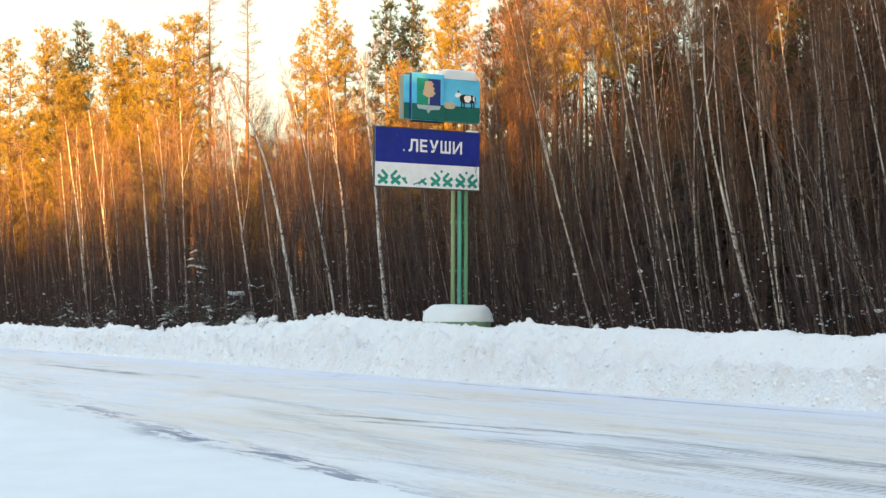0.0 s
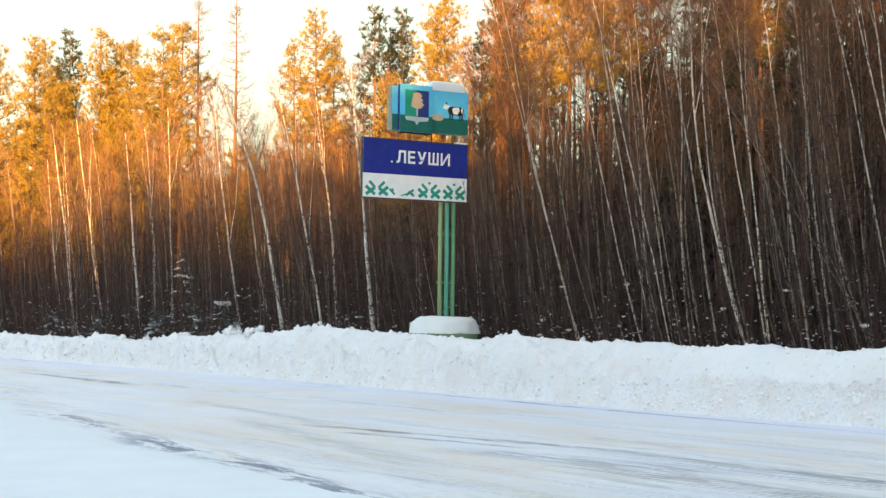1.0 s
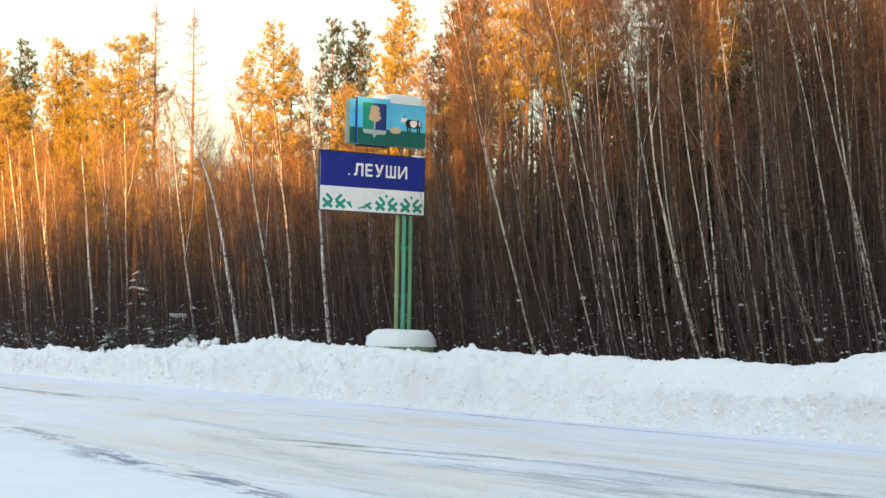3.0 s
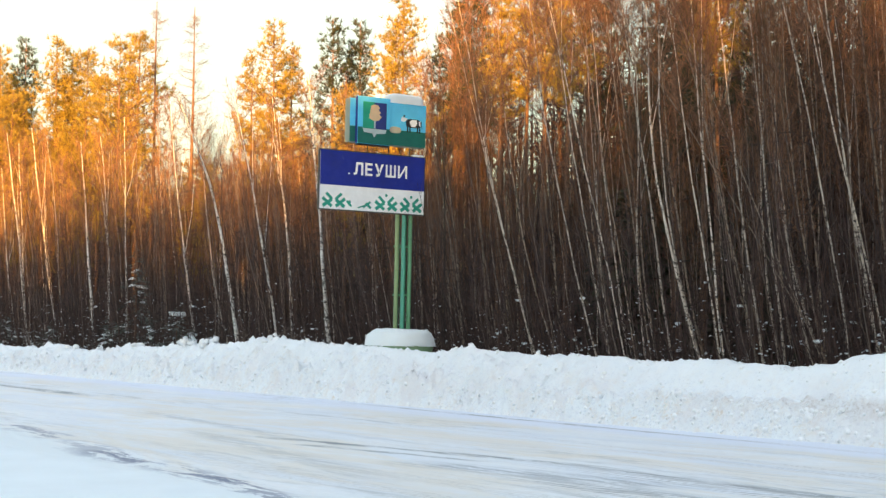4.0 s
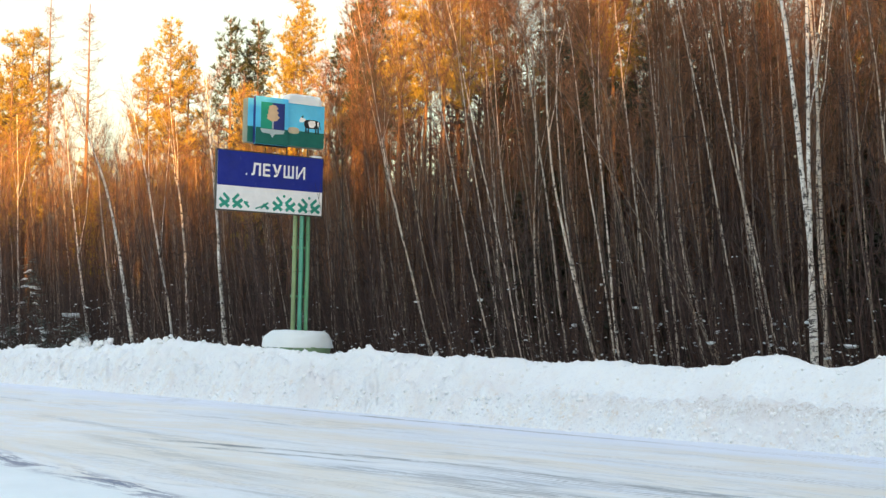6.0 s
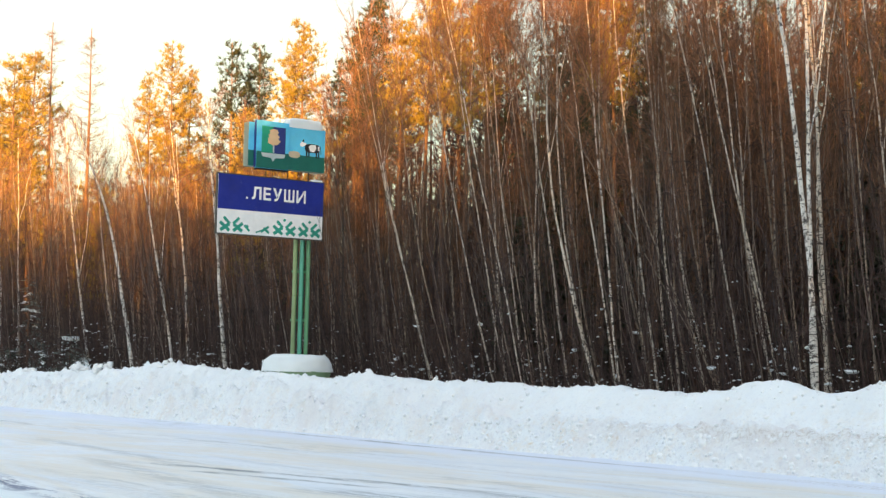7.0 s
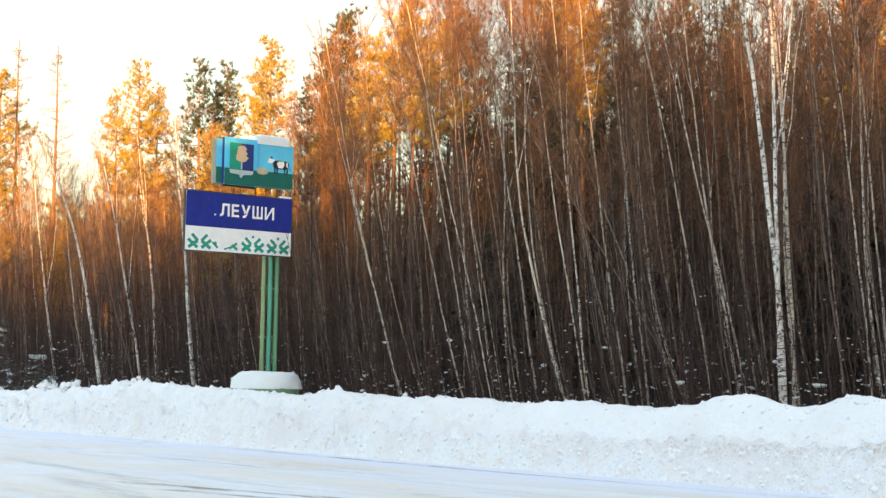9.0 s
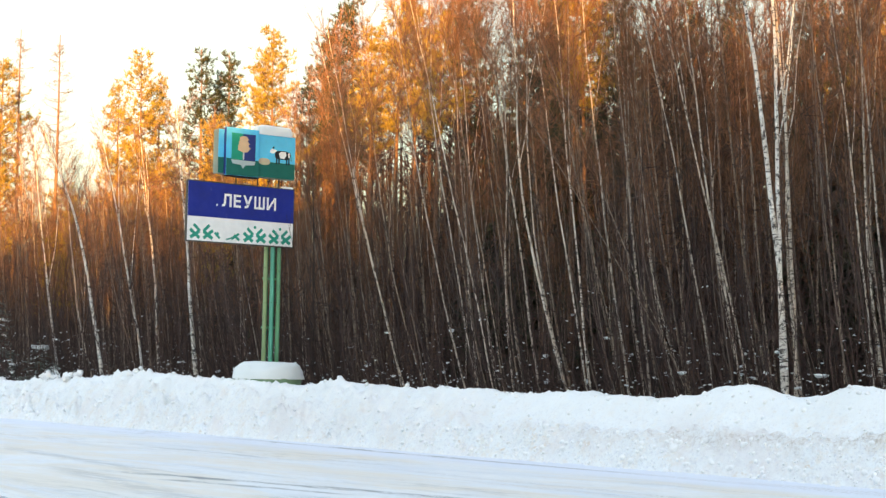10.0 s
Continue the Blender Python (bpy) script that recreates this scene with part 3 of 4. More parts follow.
for z, r in ((6.52, 0.115), (6.42, 0.135), (6.32, 0.155)):
    part("shield_tree", outline([(-0.96 + (r + 0.018 * (-1) ** k) * math.cos(2 * math.pi * k / 14), z + r * 0.62 * math.sin(2 * math.pi * k / 14)) for k in range(14)], -0.264 - (z - 6) * 0.01, 0.003), GOLD, plate)
part("shield_trunk", outline(bar(-0.96, 6.06, -0.96, 6.25, 0.035), -0.265, 0.004), SILVER, plate)
# farm animals, painted as plain shapes
part("painted_shape", outline(oval(0.11, 6.27, 0.2, 0.1, 18, 0.6), -0.151, 0.004), BLACK, tray)
part("painted_shape", outline([(0.01, 6.3), (0.06, 6.35), (0.19, 6.355), (0.21, 6.27), (0.15, 6.19), (0.05, 6.2)], -0.155, 0.004), WHITE, tray)
part("painted_shape", outline([(0.25, 6.32), (0.29, 6.35), (0.295, 6.22), (0.26, 6.24)], -0.155, 0.004), WHITE, tray)
part("painted_shape", outline([(-0.22, 6.34), (-0.21, 6.3), (-0.14, 6.29), (-0.06, 6.34), (-0.05, 6.38), (-0.13, 6.39), (-0.17, 6.41)], -0.151, 0.004), WHITE, tray)
part("painted_shape", outline(bar(-0.15, 6.4, -0.12, 6.45, 0.03), -0.152, 0.004), BLACK, tray)
part("painted_shape", outline(bar(0.315, 6.34, 0.34, 6.16, 0.014), -0.151, 0.004), BLACK, tray)
for x in (-0.04, 0.02, 0.22, 0.28):
    part("painted_shape", outline(bar(x, 6.06, x, 6.22, 0.035), -0.151, 0.004), BLACK, tray)
part("painted_shape", outline(oval(-0.36, 6.09, 0.15, 0.075, 16, 0.8), -0.151, 0.004), CREAM, tray)


def snow_cap(name, x0, x1, y0, y1, z0, z1, label, seed, power=0.45, round_plan=1.0):
    """A soft cake of settled snow."""
    bm = bmesh.new()
    bmesh.ops.create_uvsphere(bm, u_segments=44, v_segments=22, radius=1)
    c = lambda w, p: math.copysign(abs(w) ** p, w)
    for v in bm.verts:
        x, y, z = v.co
        n = 1 + 0.06 * n3(x * 1.5 + seed, y * 1.5, z * 1.5) + 0.045 * n3(x * 4 + seed, y * 4, z * 4) + 0.02 * n3(x * 11 + seed, y * 11, z * 11)
        r = math.hypot(x, y)
        k = (r ** power / r if r > 1e-6 else 1) * n
        a = max(abs(x), abs(y)) / r if r > 1e-6 else 1
        k *= round_plan + (1 - round_plan) / a
        zz = c(z, 0.6)
        v.co = ((x0 + x1) / 2 + x * k * (x1 - x0) / 2, (y0 + y1) / 2 + y * k * (y1 - y0) / 2, z0 + (z1 - z0) * max(zz * n, -0.05))
    ob = part(name, bm, SNOW, None, "", True)
    ob.matrix_world = sign.matrix_basis
    return tagged(ob, label, "snow")


snow_cap("snow_cap", -0.78, 0.78, -0.73, 0.83, 1.24, 1.62, "thick cake of snow on the sign's round slab", 2.0)
snow_cap("snow_cap", -0.54, 0.36, -0.17, 0.12, 6.71, 6.93, "settled snow on top of the picture box", 5.0, 0.35, 0.0)
snow_cap("snow_cap", 0.12, 0.42, -0.13, -0.05, 5.525, 5.57, "thin strip of snow on the name board", 9.0, 0.35, 0.0)

# ---- trees ----
def trunk_path(h, lean0, lean1, wob, rise=12):
    p, path = Vector((0, 0, -0.3)), []
    ph = random.uniform(0, 6)
    for i in range(rise + 1):
        path.append(p.copy())
        f = i / rise
        a = radians(lean0 + (lean1 - lean0) * min(1, f * 1.7))
        step = (h + 0.3) / rise
        p += Vector((-math.sin(a) + wob * (math.sin(ph + f * 9) + 0.8 * math.sin(ph * 3 + f * 23)), wob * math.cos(ph * 2 + f * 8), math.cos(a))) * step
    return path


def on_path(path, f):
    x = f * (len(path) - 1)
    i = min(int(x), len(path) - 2)
    return path[i].lerp(path[i + 1], x - i)


def birch_meshes(name, h, r0, lean0, lean1, bark, branches=34, twigs=9, low=0.4, forks=0):
    return birch_from(trunk_path(h, lean0, lean1, 0.038, 22), h, r0, bark, branches, twigs, low, forks)


def birch_from(path, h, r0, bark, branches, twigs, low, forks):
    trunk, crown = Build(), Build()
    n = len(path)
    trunk.tube(path, [max(0.008, r0 * (1.12 - 0.86 * i / (n - 1)) * (1.25 if i == 0 else random.uniform(0.88, 1.12))) for i in range(n)], 7)
    for k in range(forks):
        f = random.uniform(0.42, 0.68)
        a = on_path(path, f)
        w = random.uniform(0, 6.28)
        out = Vector((math.cos(w), math.sin(w), 0))
        leg = [a + out * (0.5 * g ** 0.75 * h * random.uniform(0.08, 0.15)) + Vector((0, 0, g * h * (0.95 - f))) for g in (0, 0.12, 0.3, 0.55, 0.8, 1)]
        trunk.tube(leg, [r0 * 0.34 * (1 - 0.85 * g) for g in (0, 0.12, 0.3, 0.55, 0.8, 1)], 5)
    for k in range(branches):
        f = low + (0.98 - low) * (k + random.random()) / branches
        a = on_path(path, f)
        w = random.uniform(0, 6.28)
        out = Vector((math.cos(w), math.sin(w), 0))
        size = h * (0.045 + 0.085 * (1 - abs(f - 0.7) * 1.8)) * random.uniform(0.55, 1.2)
        up = random.uniform(1.0, 2.4)
        q = [a, a + (out + Vector((0, 0, up * 0.8))).normalized() * size * 0.5, a + (out + Vector((0, 0, up))).normalized() * size]
        q[2].z += 0.12 * size
        rb = max(0.005, r0 * 0.17 * (1.2 - f))
        crown.tube(q, [rb, rb * 0.7, 0.002], 3)
        for j in range(twigs):
            g = random.uniform(0.15, 1)
            b = on_path(q, g)
            dirn = (out * random.uniform(-0.2, 0.8) + Vector((random.gauss(0, 0.5), random.gauss(0, 0.5), random.uniform(0.0, 1.6)))).normalized()
            crown.spike(b, b + dirn * size * random.uniform(0.25, 0.65), random.uniform(0.0028, 0.0062))
    return trunk.mesh("trunk", bark, True), crown.mesh("crown", TWIG)


def birch(meshes, u, s, turn, label, scale=1.0, group="birches at the forest edge"):
    m = Matrix.Translation(at(u, s, 0.42)) @ pose(0, 0, 0, 0, 0, math.degrees(math.atan2(ACROSS.y, ACROSS.x)) + turn) @ Matrix.Scale(scale, 4)
    ob = thing("birch_tree", m, label, "tree", group)
    part("trunk", meshes[0], None, ob)
    part("crown", meshes[1], None, ob, "bare reddish brown twigs")
    return ob


def standing_birch(u, s, low, mid, high, r, h, tone):
    """A birch of its own: leans near the foot, three metres up and six metres up, with a crown of long limbs."""
    path, p = [], Vector((0.3 * math.tan(radians(low)), 0, -0.3))
    n, ph = 26, random.uniform(0, 6)
    for i in range(n + 1):
        path.append(p.copy())
        z = p.z
        a = radians(float(np.interp(z, (0, 3, 6), (low, mid, high))))
        sway = 0.02 * (math.sin(ph + z * 1.6) + 0.8 * math.sin(ph * 3 + z * 3.7))
        p = p + Vector((-math.tan(a) + sway, 0.03 * math.sin(ph + z * 0.9), 1)) * (h + 0.3) / n
    bark = (BIRCH_TAN, BIRCH_WHITE, BIRCH_BRIGHT if r > 0.041 else BIRCH_WHITE)[tone]
    r *= 0.72 if r < 0.042 else 0.9
    meshes = birch_from(path, h, r, bark, 46, 18, random.uniform(0.44, 0.54) if u > 34 else random.uniform(0.56, 0.68), 0 if r > 0.048 else 2 if r > 0.03 else 1)
    place = at(u, s, 0.42)
    ob = thing("birch_tree", Matrix.Translation(place) @ pose(0, 0, 0, 0, 0, math.degrees(math.atan2(place.y, place.x)) - 90),
               ("slender leaning birch with dull tan bark", "slim pale birch with bare upright twigs", "white-barked bare birch with black scars")[tone], "tree", "birches at the forest edge")
    part("trunk", meshes[0], None, ob)
    part("crown", meshes[1], None, ob, "bare reddish brown twigs")


random.seed(21)
# along, across, lean at the foot, lean at three metres, lean at six metres, radius, height, tone of the bark
BIRCHES_FAR = [
    (64.2, 23.5, 8, 7, 4, 0.045, 7.8, 2), (61.5, 23.0, 6, 6, 8, 0.058, 9.0, 2), (63.5, 23.6, 2, 3, 4, 0.05, 8.8, 2), (60.5, 24.0, 12, 8, 8, 0.052, 9.2, 2),
    (62.1, 24.6, 10, 7, 3, 0.04, 7.2, 1), (61.5, 25.0, 4, 4, 6, 0.04, 7.7, 0), (52.2, 22.0, 6, 5, 5, 0.06, 7.7, 2), (55.6, 24.0, 1, 2, 6, 0.042, 8.4, 2),
    (52.6, 23.4, 2, 2, 2, 0.042, 8.8, 2), (54.3, 25.0, 5, 5, 5, 0.035, 5.2, 0)]
BIRCHES_BY_SIGN = [
    (46.2, 23.0, 6, 9, 6, 0.045, 8.6, 2), (40.1, 21.4, 10, 9, 21, 0.066, 7.8, 2), (42.6, 22.5, 17, 9, 3, 0.04, 7.4, 1), (39.6, 22.4, 7, 11, 12, 0.046, 8.2, 2),
    (39.7, 23.0, 4, 5, 8, 0.05, 8.0, 2), (35.2, 21.5, 6, 5, 6, 0.066, 8.0, 2), (35.9, 24.0, 7, 12, 15, 0.026, 7.8, 1), (32.6, 24.0, 4, 6, 10, 0.026, 8.2, 0),
    (31.6, 24.5, 10, 10, 10, 0.026, 8.4, 0), (32.4, 24.2, 12, 11, 10, 0.024, 8.2, 0)]
BIRCHES_MIDDLE = [
    (27.5, 22.5, 18, 14, 11, 0.028, 9.0, 1), (28.0, 23.5, 20, 13, 6, 0.03, 9.4, 0), (29.1, 24.5, 7, 5, 5, 0.028, 9.4, 0), (24.4, 21.6, 15, 13, 9, 0.028, 10.5, 2),
    (25.6, 23.0, 13, 10, 9, 0.03, 10.7, 1), (26.9, 24.0, 6, 5, 4, 0.026, 11.2, 1), (26.4, 24.2, 9, 8, 5, 0.026, 10.9, 1), (29.1, 23.6, 13, 15, 14, 0.028, 9.0, 1),
    (23.7, 21.7, 11, 13, 13, 0.026, 10.5, 2), (25.1, 23.8, 8, 8, 7, 0.027, 11.2, 0), (23.5, 22.8, 9, 8, 9, 0.033, 11.1, 2)]
BIRCHES_NEAR = [
    (21.2, 21.5, 19, 12, 2, 0.04, 11.1, 2), (21.7, 21.9, 16, 10, 0, 0.03, 10.5, 1), (20.7, 21.4, 6, 6, 5, 0.032, 10.5, 2), (21.3, 22.0, 10, 9, 8, 0.026, 10.5, 1),
    (23.1, 24.0, 5, 4, 4, 0.027, 11.7, 0), (21.2, 23.0, 8, 8, 6, 0.034, 11.3, 2), (21.0, 23.4, 7, 6, 5, 0.034, 11.3, 2), (20.6, 22.2, 10, 13, 13, 0.024, 10.5, 0),
    (18.4, 22.0, 26, 31, 33, 0.014, 7.5, 0), (23.3, 22.0, 8, 8, 8, 0.022, 10.5, 0), (23.5, 21.8, 10, 10, 10, 0.022, 10.5, 0)]
BIRCHES_NEAREST = [
    (16.1, 21.3, 2, 5, 8, 0.058, 11.5, 2), (16.11, 21.32, 5, 0, 2, 0.049, 11.5, 2), (16.4, 21.9, 1, 2, 4, 0.042, 11.5, 1), (18.0, 22.6, 9, 10, 6, 0.034, 11.1, 2),
    (18.0, 23.0, 13, 13, 13, 0.03, 11.6, 1), (18.2, 22.0, 7, 10, 12, 0.026, 10.5, 1), (18.0, 23.4, 5, 5, 3, 0.026, 10.5, 0), (16.4, 23.4, 4, 4, 6, 0.028, 10.6, 0),
    (15.5, 23.0, 5, 5, 7, 0.03, 10.5, 1), (14.9, 22.6, 4, 4, 6, 0.032, 10.5, 1), (18.5, 22.0, 25, 22, 22, 0.014, 7.5, 0), (20.1, 23.6, 6, 6, 6, 0.026, 12.0, 0)]
for row in BIRCHES_FAR + BIRCHES_BY_SIGN + BIRCHES_MIDDLE + BIRCHES_NEAR + BIRCHES_NEAREST:
    standing_birch(*row)

# young birches: those near the sign's side lean strongly at the foot, those far down the road stand straighter
LEANING = [birch_meshes("birch", random.uniform(7.5, 10.5), random.uniform(0.018, 0.036), random.uniform(13, 22), random.uniform(4, 10),
                        BIRCH_TAN if k % 3 else BIRCH_WHITE, 46, 20, random.uniform(0.36, 0.5), k % 2) for k in range(9)]
UPRIGHT = [birch_meshes("birch", random.uniform(6.4, 8.8), random.uniform(0.03, 0.06), random.uniform(2, 9), random.uniform(2, 9),
                        BIRCH_TAN if k % 3 else BIRCH_WHITE, 46, 20, random.uniform(0.32, 0.46), 2) for k in range(6)]
placed = []
while len(placed) < 270:
    u = 5 + 85 * random.random() ** 1.35
    s = 23.4 + 11 * random.random() ** 1.2
    if (u > 60 and random.random() < 0.6) or (27.0 < u < 31.6 and s < 25.5):
        continue
    if all((u - a) ** 2 + (s - b) ** 2 > 0.3 for a, b in placed):
        placed.append((u, s))
        if random.random() < (38 - u) / 10:
            birch(random.choice(LEANING), u, s, random.uniform(-35, 35), "slender leaning bare birch in the dense roadside wood", random.uniform(0.85, 1.1) if u < 24 else random.uniform(0.68, 0.86))
        else:
            birch(random.choice(UPRIGHT), u, s, random.uniform(-60, 60), "slender bare birch with spreading twigs in the roadside wood", random.uniform(0.75, 1.1) if not 24 < u < 50 else random.uniform(0.65, 0.85))


def conifer_meshes(h, width, low, needles, dense=1.0, bare=False):
    """A narrow pointed crown of whorled, up-swept boughs with tufts of needles and gaps between them."""
    path = trunk_path(h, random.uniform(-2, 2), random.uniform(-1, 1), 0.008, 10)
    trunk, crown = Build(), Build()
    trunk.tube(path, [max(0.015, h * 0.0095 * (1.08 - i / 10)) for i in range(11)], 7)
    whorls = int(h * (1 - low) / 0.4)
    for k in range(whorls):
        g = (k + random.uniform(-0.25, 0.25)) / whorls
        gap = random.uniform(0.75, 1.1)
        lift = g
        for j in range(5):
            g = min(0.99, max(0, lift + random.uniform(-0.6, 0.6) / whorls))
            f = low + (1 - low) * g
            w = random.uniform(0, 6.28)
            out = Vector((math.cos(w), math.sin(w), 0))
            a = on_path(path, f)
            size = width * (0.1 + 0.95 * (1 - g) ** 0.75 * min(1, 0.55 + g * 2.5)) * gap * random.uniform(0.45, 1.2)
            b = a + out * size + Vector((0, 0, size * random.uniform(0.15, 0.75)))
            q = [a, a.lerp(b, 0.55) - Vector((0, 0, size * 0.1)), b]
            thin = 0.45 if bare else 1.0
            trunk.tube(q, [thin * (0.014 * size + 0.012), thin * (0.01 * size + 0.008), 0.003], 3)
            if bare:
                for t in range(14):
                    p = on_path(q, random.uniform(0.15, 1))
                    trunk.spike(p, p + Vector((random.gauss(0, 0.2), random.gauss(0, 0.2), random.uniform(-0.3, 0.2))), 0.005)
                continue
            for t in range(int((4 + 7.5 * size) * dense)):
                c = on_path(q, random.uniform(0.25, 1.05)) + Vector((random.gauss(0, 0.13), random.gauss(0, 0.13), random.gauss(0.05, 0.1)))
                up = Vector((out.x * 0.5, out.y * 0.5, 0.9))
                for m in range(13):
                    e = (Vector((random.gauss(0, 1), random.gauss(0, 1), random.gauss(0, 1))) * 0.75 + up).normalized()
                    crown.blade(c, c + e * random.uniform(0.12, 0.3), 0.013)
    return trunk.mesh("trunk", PINE_BARK, True), crown.mesh("crown", needles)


random.seed(30)
PINES = [conifer_meshes(14, 2.0, 0.42, NEEDLE), conifer_meshes(14, 1.7, 0.45, NEEDLE), conifer_meshes(14, 2.3, 0.4, NEEDLE)]
LOW_PINES = [conifer_meshes(14, 2.8, 0.36, NEEDLE, 0.85), conifer_meshes(14, 2.4, 0.4, NEEDLE, 0.9)]
DARK = [conifer_meshes(14, 1.5, 0.5, SPRUCE), conifer_meshes(14, 1.25, 0.5, SPRUCE)]
LARCH = conifer_meshes(14, 1.5, 0.42, NEEDLE, 1.0, True)
# along, across, height
PINE_AT = [(81.6, 26, 15.8), (75.7, 26, 15.5), (78.5, 27.5, 15.9), (74.2, 29, 16.0), (75.0, 30, 15.6), (73.1, 30, 15.5), (68.9, 29, 13.5), (69.0, 31, 15.9), (73.1, 32, 15.0), (55.7, 31, 14.2), (57.3, 31, 13.1),
           (56.4, 32, 13.4), (44.7, 30, 13.3), (46.7, 31, 12.9)]
DARK_AT = [(90.0, 33, 18.7), (88.8, 32, 16.7), (54.3, 33, 14.4), (55.4, 35, 14.7), (56.1, 35, 13.9), (50.9, 36, 13.6), (50.0, 36, 13.2), (44.8, 33, 14.6), (45.2, 34, 15.1), (38.2, 33, 14.0), (38.3, 34, 13.7),
           (29.0, 28, 11.8), (27.9, 30, 12.6), (28.1, 33, 12.9), (26.9, 33, 12.5), (24.8, 34, 12.4), (45.3, 33, 13.6)]
MORE = [(random.uniform(8, 26), random.uniform(32, 42), random.uniform(12.5, 15)) for k in range(12)]
LOW_AT = [(random.uniform(60, 100), random.uniform(26, 31), random.uniform(10, 14.5)) for k in range(24)] + [(random.uniform(64, 112), random.uniform(27, 36), random.uniform(8, 11)) for k in range(9)] + [(random.uniform(46, 66), random.uniform(28, 36), random.uniform(8, 11)) for k in range(8)]


def conifer(kinds, u, s, h, name, label, group):
    ob = thing(name, Matrix.Translation(at(u, s, 0.4)) @ pose(0, 0, 0, 0, 0, random.uniform(0, 360)) @ Matrix.Scale((h - 0.4) / 14, 4), label, "tree", group)
    kind = random.choice(kinds)
    part("trunk", kind[0], None, ob)
    if kind is not LARCH:
        part("crown", kind[1], None, ob, "tufts of green needles")


for u, s, h in PINE_AT + MORE[::2]:
    conifer(PINES, u, s, h, "pine_tree", "tall narrow pine with a gold-green crown behind the birches", "pines behind the birches")
TALL = [conifer_meshes(14, 1.7, 0.66, NEEDLE, 1.2), conifer_meshes(14, 1.4, 0.7, NEEDLE, 1.2)]
for u, s, h in ((29.0, 29, 13.2), (28.9, 29.5, 12.6), (36.6, 29, 12.9), (36.2, 29.5, 13.0), (37.1, 28.5, 12.0), (34.0, 28.5, 12.1)):
    conifer(TALL, u, s, h, "pine_tree", "tall pine with a high broad gold-green crown on a bare trunk", "pines behind the birches")
for u, s, h in LOW_AT:
    conifer(LOW_PINES, u, s, h, "pine_tree", "full-crowned gold-green pine at the wood's edge", "full-crowned pines")
for u, s, h in DARK_AT + MORE[1::2]:
    conifer(DARK, u, s, h, "spruce_tree", "tall narrow dark spruce behind the birches", "tall dark spruces")
for u, s, h in ((67.3, 31, 17.0), (63.4, 31, 16.1)):
    conifer([LARCH], u, s, h, "larch_tree", "tall bare larch with short thin branches", "bare larches")

# thicket: thin upright stems and brushwood between the birches
random.seed(41)
brush = Build()
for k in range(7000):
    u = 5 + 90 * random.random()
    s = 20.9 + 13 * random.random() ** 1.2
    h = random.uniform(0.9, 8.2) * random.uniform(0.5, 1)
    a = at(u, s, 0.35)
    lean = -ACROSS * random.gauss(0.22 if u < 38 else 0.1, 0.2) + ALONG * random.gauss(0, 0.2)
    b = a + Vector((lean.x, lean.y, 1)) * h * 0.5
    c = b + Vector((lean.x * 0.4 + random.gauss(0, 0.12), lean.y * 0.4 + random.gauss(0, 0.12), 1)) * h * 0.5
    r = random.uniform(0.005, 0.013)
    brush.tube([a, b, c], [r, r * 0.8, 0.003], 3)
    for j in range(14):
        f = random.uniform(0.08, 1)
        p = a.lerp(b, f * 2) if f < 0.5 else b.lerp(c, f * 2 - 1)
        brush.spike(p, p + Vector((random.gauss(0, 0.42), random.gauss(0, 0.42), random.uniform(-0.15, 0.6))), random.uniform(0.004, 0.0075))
tagged(part("thicket", brush, STEM), "dense leafless thicket of thin brown stems, darkened for shade", "shrubs", kind="stuff")

# thin pale saplings among the thicket, too many to count
random.seed(42)
poles = Build()
for k in range(430):
    u = 6 + 60 * random.random() ** 1.2
    s = 21.1 + 6 * random.random()
    h = random.uniform(4, 8.5) if not 27.6 < u < 30.8 else random.uniform(2.5, 3.2)
    a = at(u, s, 0.35)
    near = u < 38
    foot, above = random.gauss(0.32 if near else 0.08, 0.07), random.gauss(0.1, 0.05)
    side = random.gauss(0, 0.05)
    q, p = [], a.copy()
    for i in range(7):
        q.append(p.copy())
        lean = foot + (above - foot) * min(1, i / 4.5) + random.gauss(0, 0.06)
        p += Vector((-ACROSS.x * lean + ALONG.x * side, -ACROSS.y * lean + ALONG.y * side, 1)) * h / 6
    r = random.uniform(0.007, 0.015)
    poles.tube(q, [r * (1 - 0.13 * i) for i in range(7)], 4)
    for j in range(9):
        b = on_path(q, random.uniform(0.35, 1))
        poles.spike(b, b + Vector((random.gauss(0, 0.25), random.gauss(0, 0.25), random.uniform(0.2, 0.7))), 0.005)
tagged(part("saplings", poles, SAPLING, None, "", True), "thin pale birch saplings crowded along the wood's edge", "saplings", kind="stuff")

# the deep wood that closes the view
random.seed(43)
deep = Build()
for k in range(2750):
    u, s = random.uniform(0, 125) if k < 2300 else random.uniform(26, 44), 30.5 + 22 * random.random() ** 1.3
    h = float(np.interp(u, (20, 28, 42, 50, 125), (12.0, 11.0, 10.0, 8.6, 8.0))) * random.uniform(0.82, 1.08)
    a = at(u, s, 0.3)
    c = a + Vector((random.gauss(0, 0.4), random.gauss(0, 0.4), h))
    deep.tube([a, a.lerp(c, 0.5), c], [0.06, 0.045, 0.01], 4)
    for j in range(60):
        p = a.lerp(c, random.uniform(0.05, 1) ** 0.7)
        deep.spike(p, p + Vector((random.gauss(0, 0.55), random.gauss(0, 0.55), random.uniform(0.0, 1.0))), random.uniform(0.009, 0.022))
tagged(part("deep_wood", deep, TWIG_SHADED), "deep wood of bare trunks and twigs, coloured darker for its shade", "forest", kind="stuff")


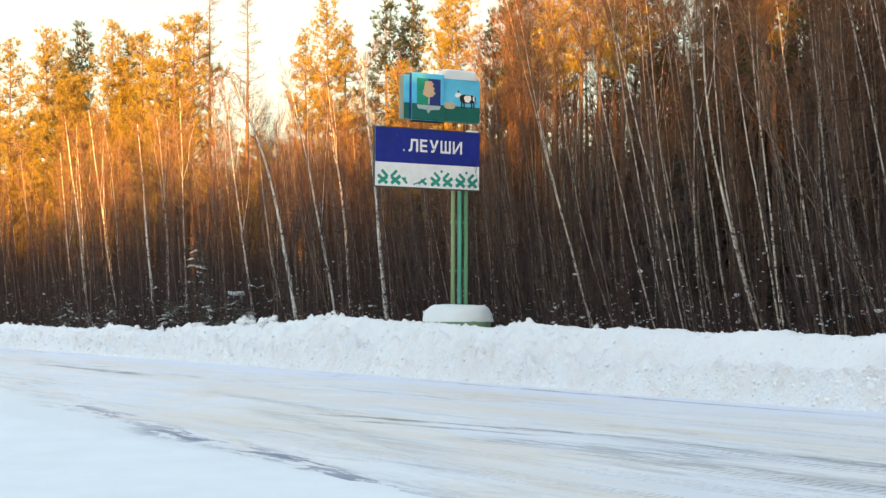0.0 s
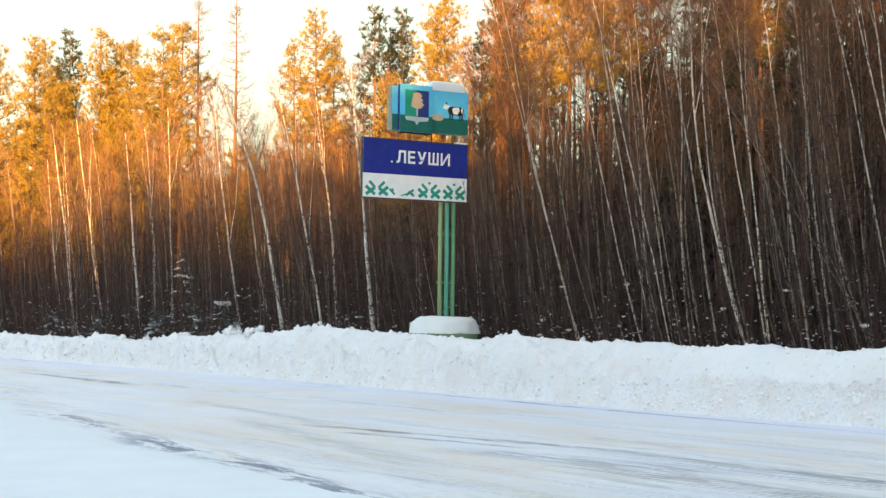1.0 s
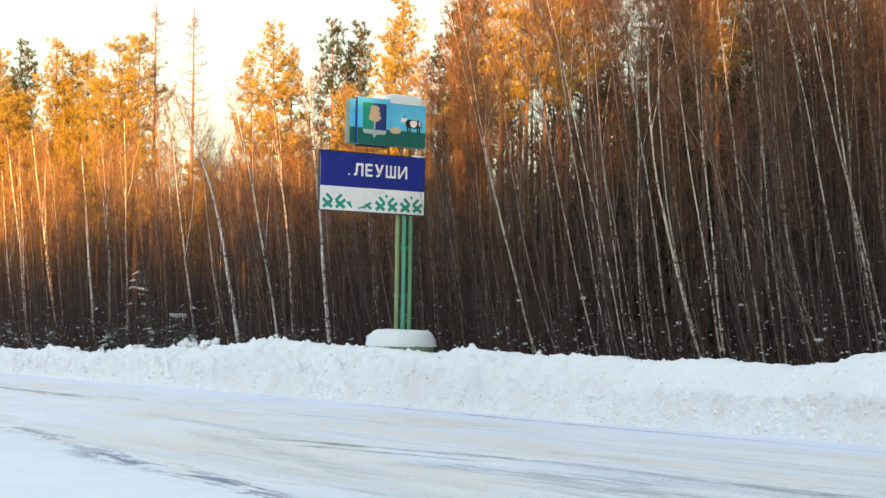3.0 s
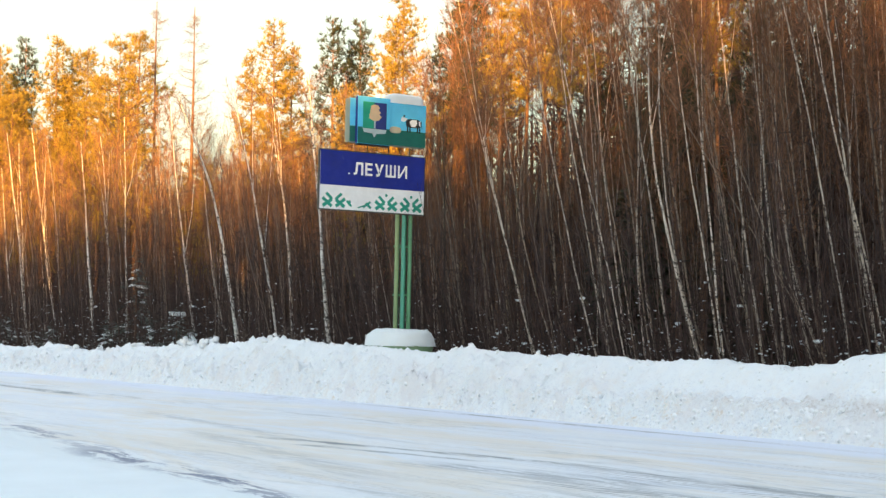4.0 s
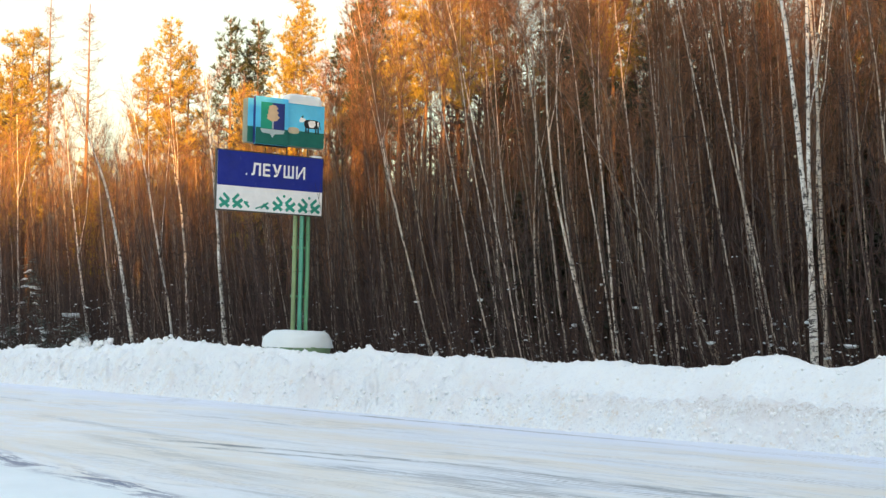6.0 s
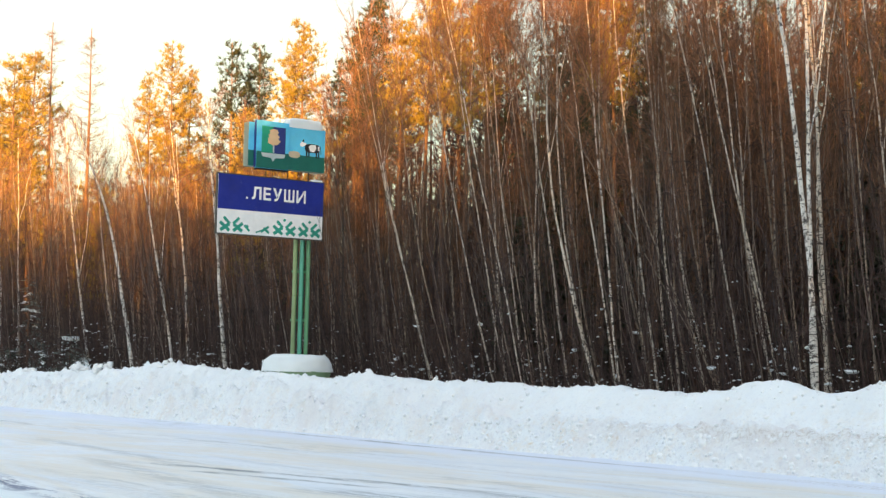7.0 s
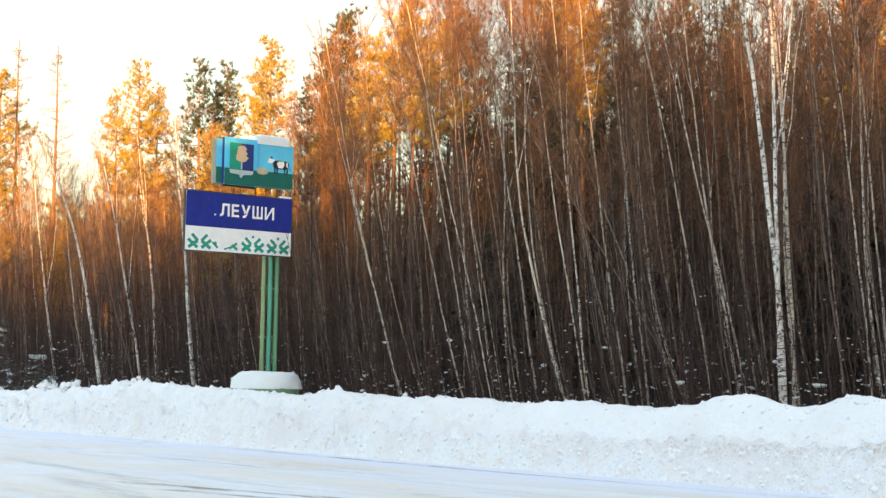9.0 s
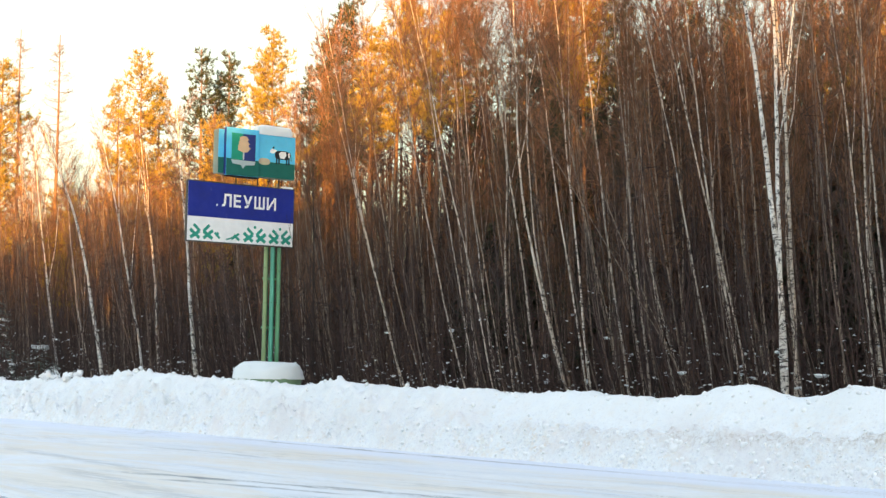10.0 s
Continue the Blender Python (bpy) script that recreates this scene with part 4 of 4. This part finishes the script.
def spruce_meshes(h, width, tiers, spread=0.06, needles=SPRUCE):
    trunk, crown = Build(), Build()
    trunk.tube([Vector((0, 0, -0.2)), Vector((0, 0, h * 0.5)), Vector((0, 0, h))], [h * 0.014, h * 0.009, 0.006], 6)
    for k in range(tiers):
        f = 0.01 + 0.98 * (k + random.random()) / tiers
        w = random.uniform(0, 6.28)
        size = width * (1.03 - f) ** 0.7 * random.uniform(0.75, 1.15)
        a = Vector((0, 0, h * f))
        b = a + Vector((math.cos(w), math.sin(w), -0.35 + 0.3 * f)) * size
        for j in range(13):
            p = a.lerp(b, random.uniform(0.05, 1))
            e = Vector((math.cos(w) + random.gauss(0, 0.7), math.sin(w) + random.gauss(0, 0.7), random.gauss(-0.25, 0.3)))
            crown.blade(p, p + e.normalized() * size * random.uniform(0.25, 0.5), size * spread + 0.004)
    return trunk.mesh("trunk", PINE_BARK, True), crown.mesh("crown", needles)


# the spruce wood on the camera's own side of the road, which shades everything near the ground
random.seed(51)
SPRUCES = [spruce_meshes(16, 2.8, 95, 0.2), spruce_meshes(16, 2.5, 95, 0.2)]
for row, s0 in enumerate((-25, -27.5, -30)):
    for u in steps(-80, 60, 1.9):
        h = float(np.interp(u, (-60, -31, -27, -21, -12, -3, 2, 10, 25, 60), (16.8, 16.6, 15.6, 14.6, 14.0, 13.6, 13.4, 12.8, 12.5, 12.3))) + random.uniform(-0.6, 0.5) + row * 0.3
        ob = thing("spruce_tree", Matrix.Translation(at(u + random.uniform(-0.6, 0.6), s0 + random.uniform(-0.7, 0.7), 0.0)) @ pose(0, 0, 0, 0, 0, random.uniform(0, 360)) @ Matrix.Scale(h / 16, 4),
                   "tall dark spruce in the wood across the road", "tree", "spruces across the road")
        kind = random.choice(SPRUCES)
        part("trunk", kind[0], None, ob)
        part("crown", kind[1], None, ob)

# a denser clump of them, added out of view to keep the low sun off the sign
for k in range(15):
    ob = thing("spruce_tree", Matrix.Translation(at(-22 + 0.7 * k, -24 + random.uniform(-0.5, 0.5), 0.0)) @ pose(0, 0, 0, 0, 0, random.uniform(0, 360)) @ Matrix.Scale(random.uniform(13.7, 14.1) / 16, 4),
               "tall dark spruce in the wood across the road", "tree", "spruces across the road")
    kind = random.choice(SPRUCES)
    part("trunk", kind[0], None, ob)
    part("crown", kind[1], None, ob)

# dark spruces standing between the birches
random.seed(61)
INNER = [spruce_meshes(8, 1.7, 120, 0.1), spruce_meshes(8, 1.4, 120, 0.1)]
for k in range(46):
    u = random.uniform(3, 38) if k < 20 else random.uniform(20, 60) if k < 36 else random.uniform(60, 110)
    s = random.uniform(30, 37)
    kind = random.choice(INNER)
    ob = thing("spruce_tree", Matrix.Translation(at(u, s, 0.35)) @ pose(0, 0, 0, 0, 0, random.uniform(0, 360)) @ Matrix.Scale(random.uniform(0.8, 1.5 if u < 36 else 1.1), 4),
               "dark spruce standing between the bare birches", "tree", "spruces between the birches")
    part("trunk", kind[0], None, ob)
    part("crown", kind[1], None, ob)

# young spruces bent under snow at the edge of the wood
for u, s, h, w in ((44.8, 21.6, 1.75, 0.85), (49.7, 22.4, 3.9, 0.95), (43.6, 21.5, 1.2, 0.6), (51.0, 22.0, 1.5, 0.7), (47.3, 21.8, 1.5, 0.6), (13.2, 22.6, 2.2, 0.8), (12.0, 23.2, 3.0, 0.9), (62, 22.2, 1.6, 0.8), (56.5, 22.0, 1.3, 0.7)):
    trunk, crown = spruce_meshes(h, w, 60, 0.05, FROSTED)
    ob = thing("young_spruce", Matrix.Translation(at(u, s, 0.4)) @ pose(0, 0, 0, 0, 0, random.uniform(0, 360)), "small young spruce with clumps of snow on its boughs", "tree", "young spruces at the wood's edge")
    part("trunk", trunk, None, ob)
    part("crown", crown, None, ob)
    for k in range(22):
        load = Build()
        f = random.uniform(0.1, 0.8)
        a = random.uniform(0, 6.28)
        bough, r = Vector((math.cos(a), math.sin(a), -0.3)), w * (1.0 - f) * random.uniform(0.5, 0.85)
        load.lump(Vector((0, 0, 0)), random.uniform(0.035, 0.1), k, 0.5, 0.5)
        load.v = [p + bough * p.dot(bough) * 1.1 + bough * r + Vector((0, 0, h * f + 0.03)) for p in load.v]
        part("snow_clump", load, SNOW, ob, "white clump of snow")
    if h == 1.75:
        slab = Build()
        slab.lump(Vector((0, 0, 0)), 0.15, 0, 0.55, 0.6)
        slab.v = [Vector((p.x * 1.5, p.y * 1.5, p.z + h * 0.9)) for p in slab.v]
        part("snow_load", slab, SNOW, ob, "thick slab of snow bending the top", True)

# crumbs of snow caught on the brushwood
random.seed(71)
crumbs = Build()
for k in range(3300):
    u = 9 + 66 * random.random() ** 1.4
    s = random.uniform(21, 24.5)
    z = 0.6 + abs(random.gauss(0, 0.9)) * (1.0 if u > 40 or u < 26 else 0.8)
    c = at(u, s, z)
    r = random.uniform(0.009, 0.024) * (2.6 if random.random() < 0.1 else 1)
    crumbs.lump(c, r * 1.3, k, 0.5, 0.5)
tagged(part("snow_crumbs", crumbs, SNOW), "crumbs of snow caught on the brushwood", "snow", kind="stuff")

# bent dry twigs that stick out of the crest of the bank
random.seed(81)
for u, s, turn, h in ((35.0, 19.1, 38, 1.0), (34.0, 19.2, 42, 0.85), (35.9, 19.0, 65, 0.6), (37.6, 19.1, 110, 0.5), (36.6, 19.1, 30, 0.8)):
    b = Build()
    a = Vector((0, 0, -0.3))
    side = Vector((math.cos(radians(turn)), 0.2, math.sin(radians(turn))))
    q = [a, a + side * h * 0.5, a + side * h + Vector((0.1, 0, 0))]
    q[0].z -= 0.2
    b.tube(q, [0.012, 0.009, 0.004], 4)
    for k in range(5):
        c = on_path(q, random.uniform(0.4, 1))
        b.spike(c, c + Vector((random.gauss(0, 0.12), random.gauss(0, 0.1), random.uniform(0.05, 0.25))), 0.005)
    ob = part("dry_twig", b, SAPLING)
    ob.matrix_world = Matrix.Translation(at(u, s, bank_height(u, s) + 0.1))
    tagged(ob, "bent dry twig sticking out of the snow bank", "twig", "dry twigs on the bank")
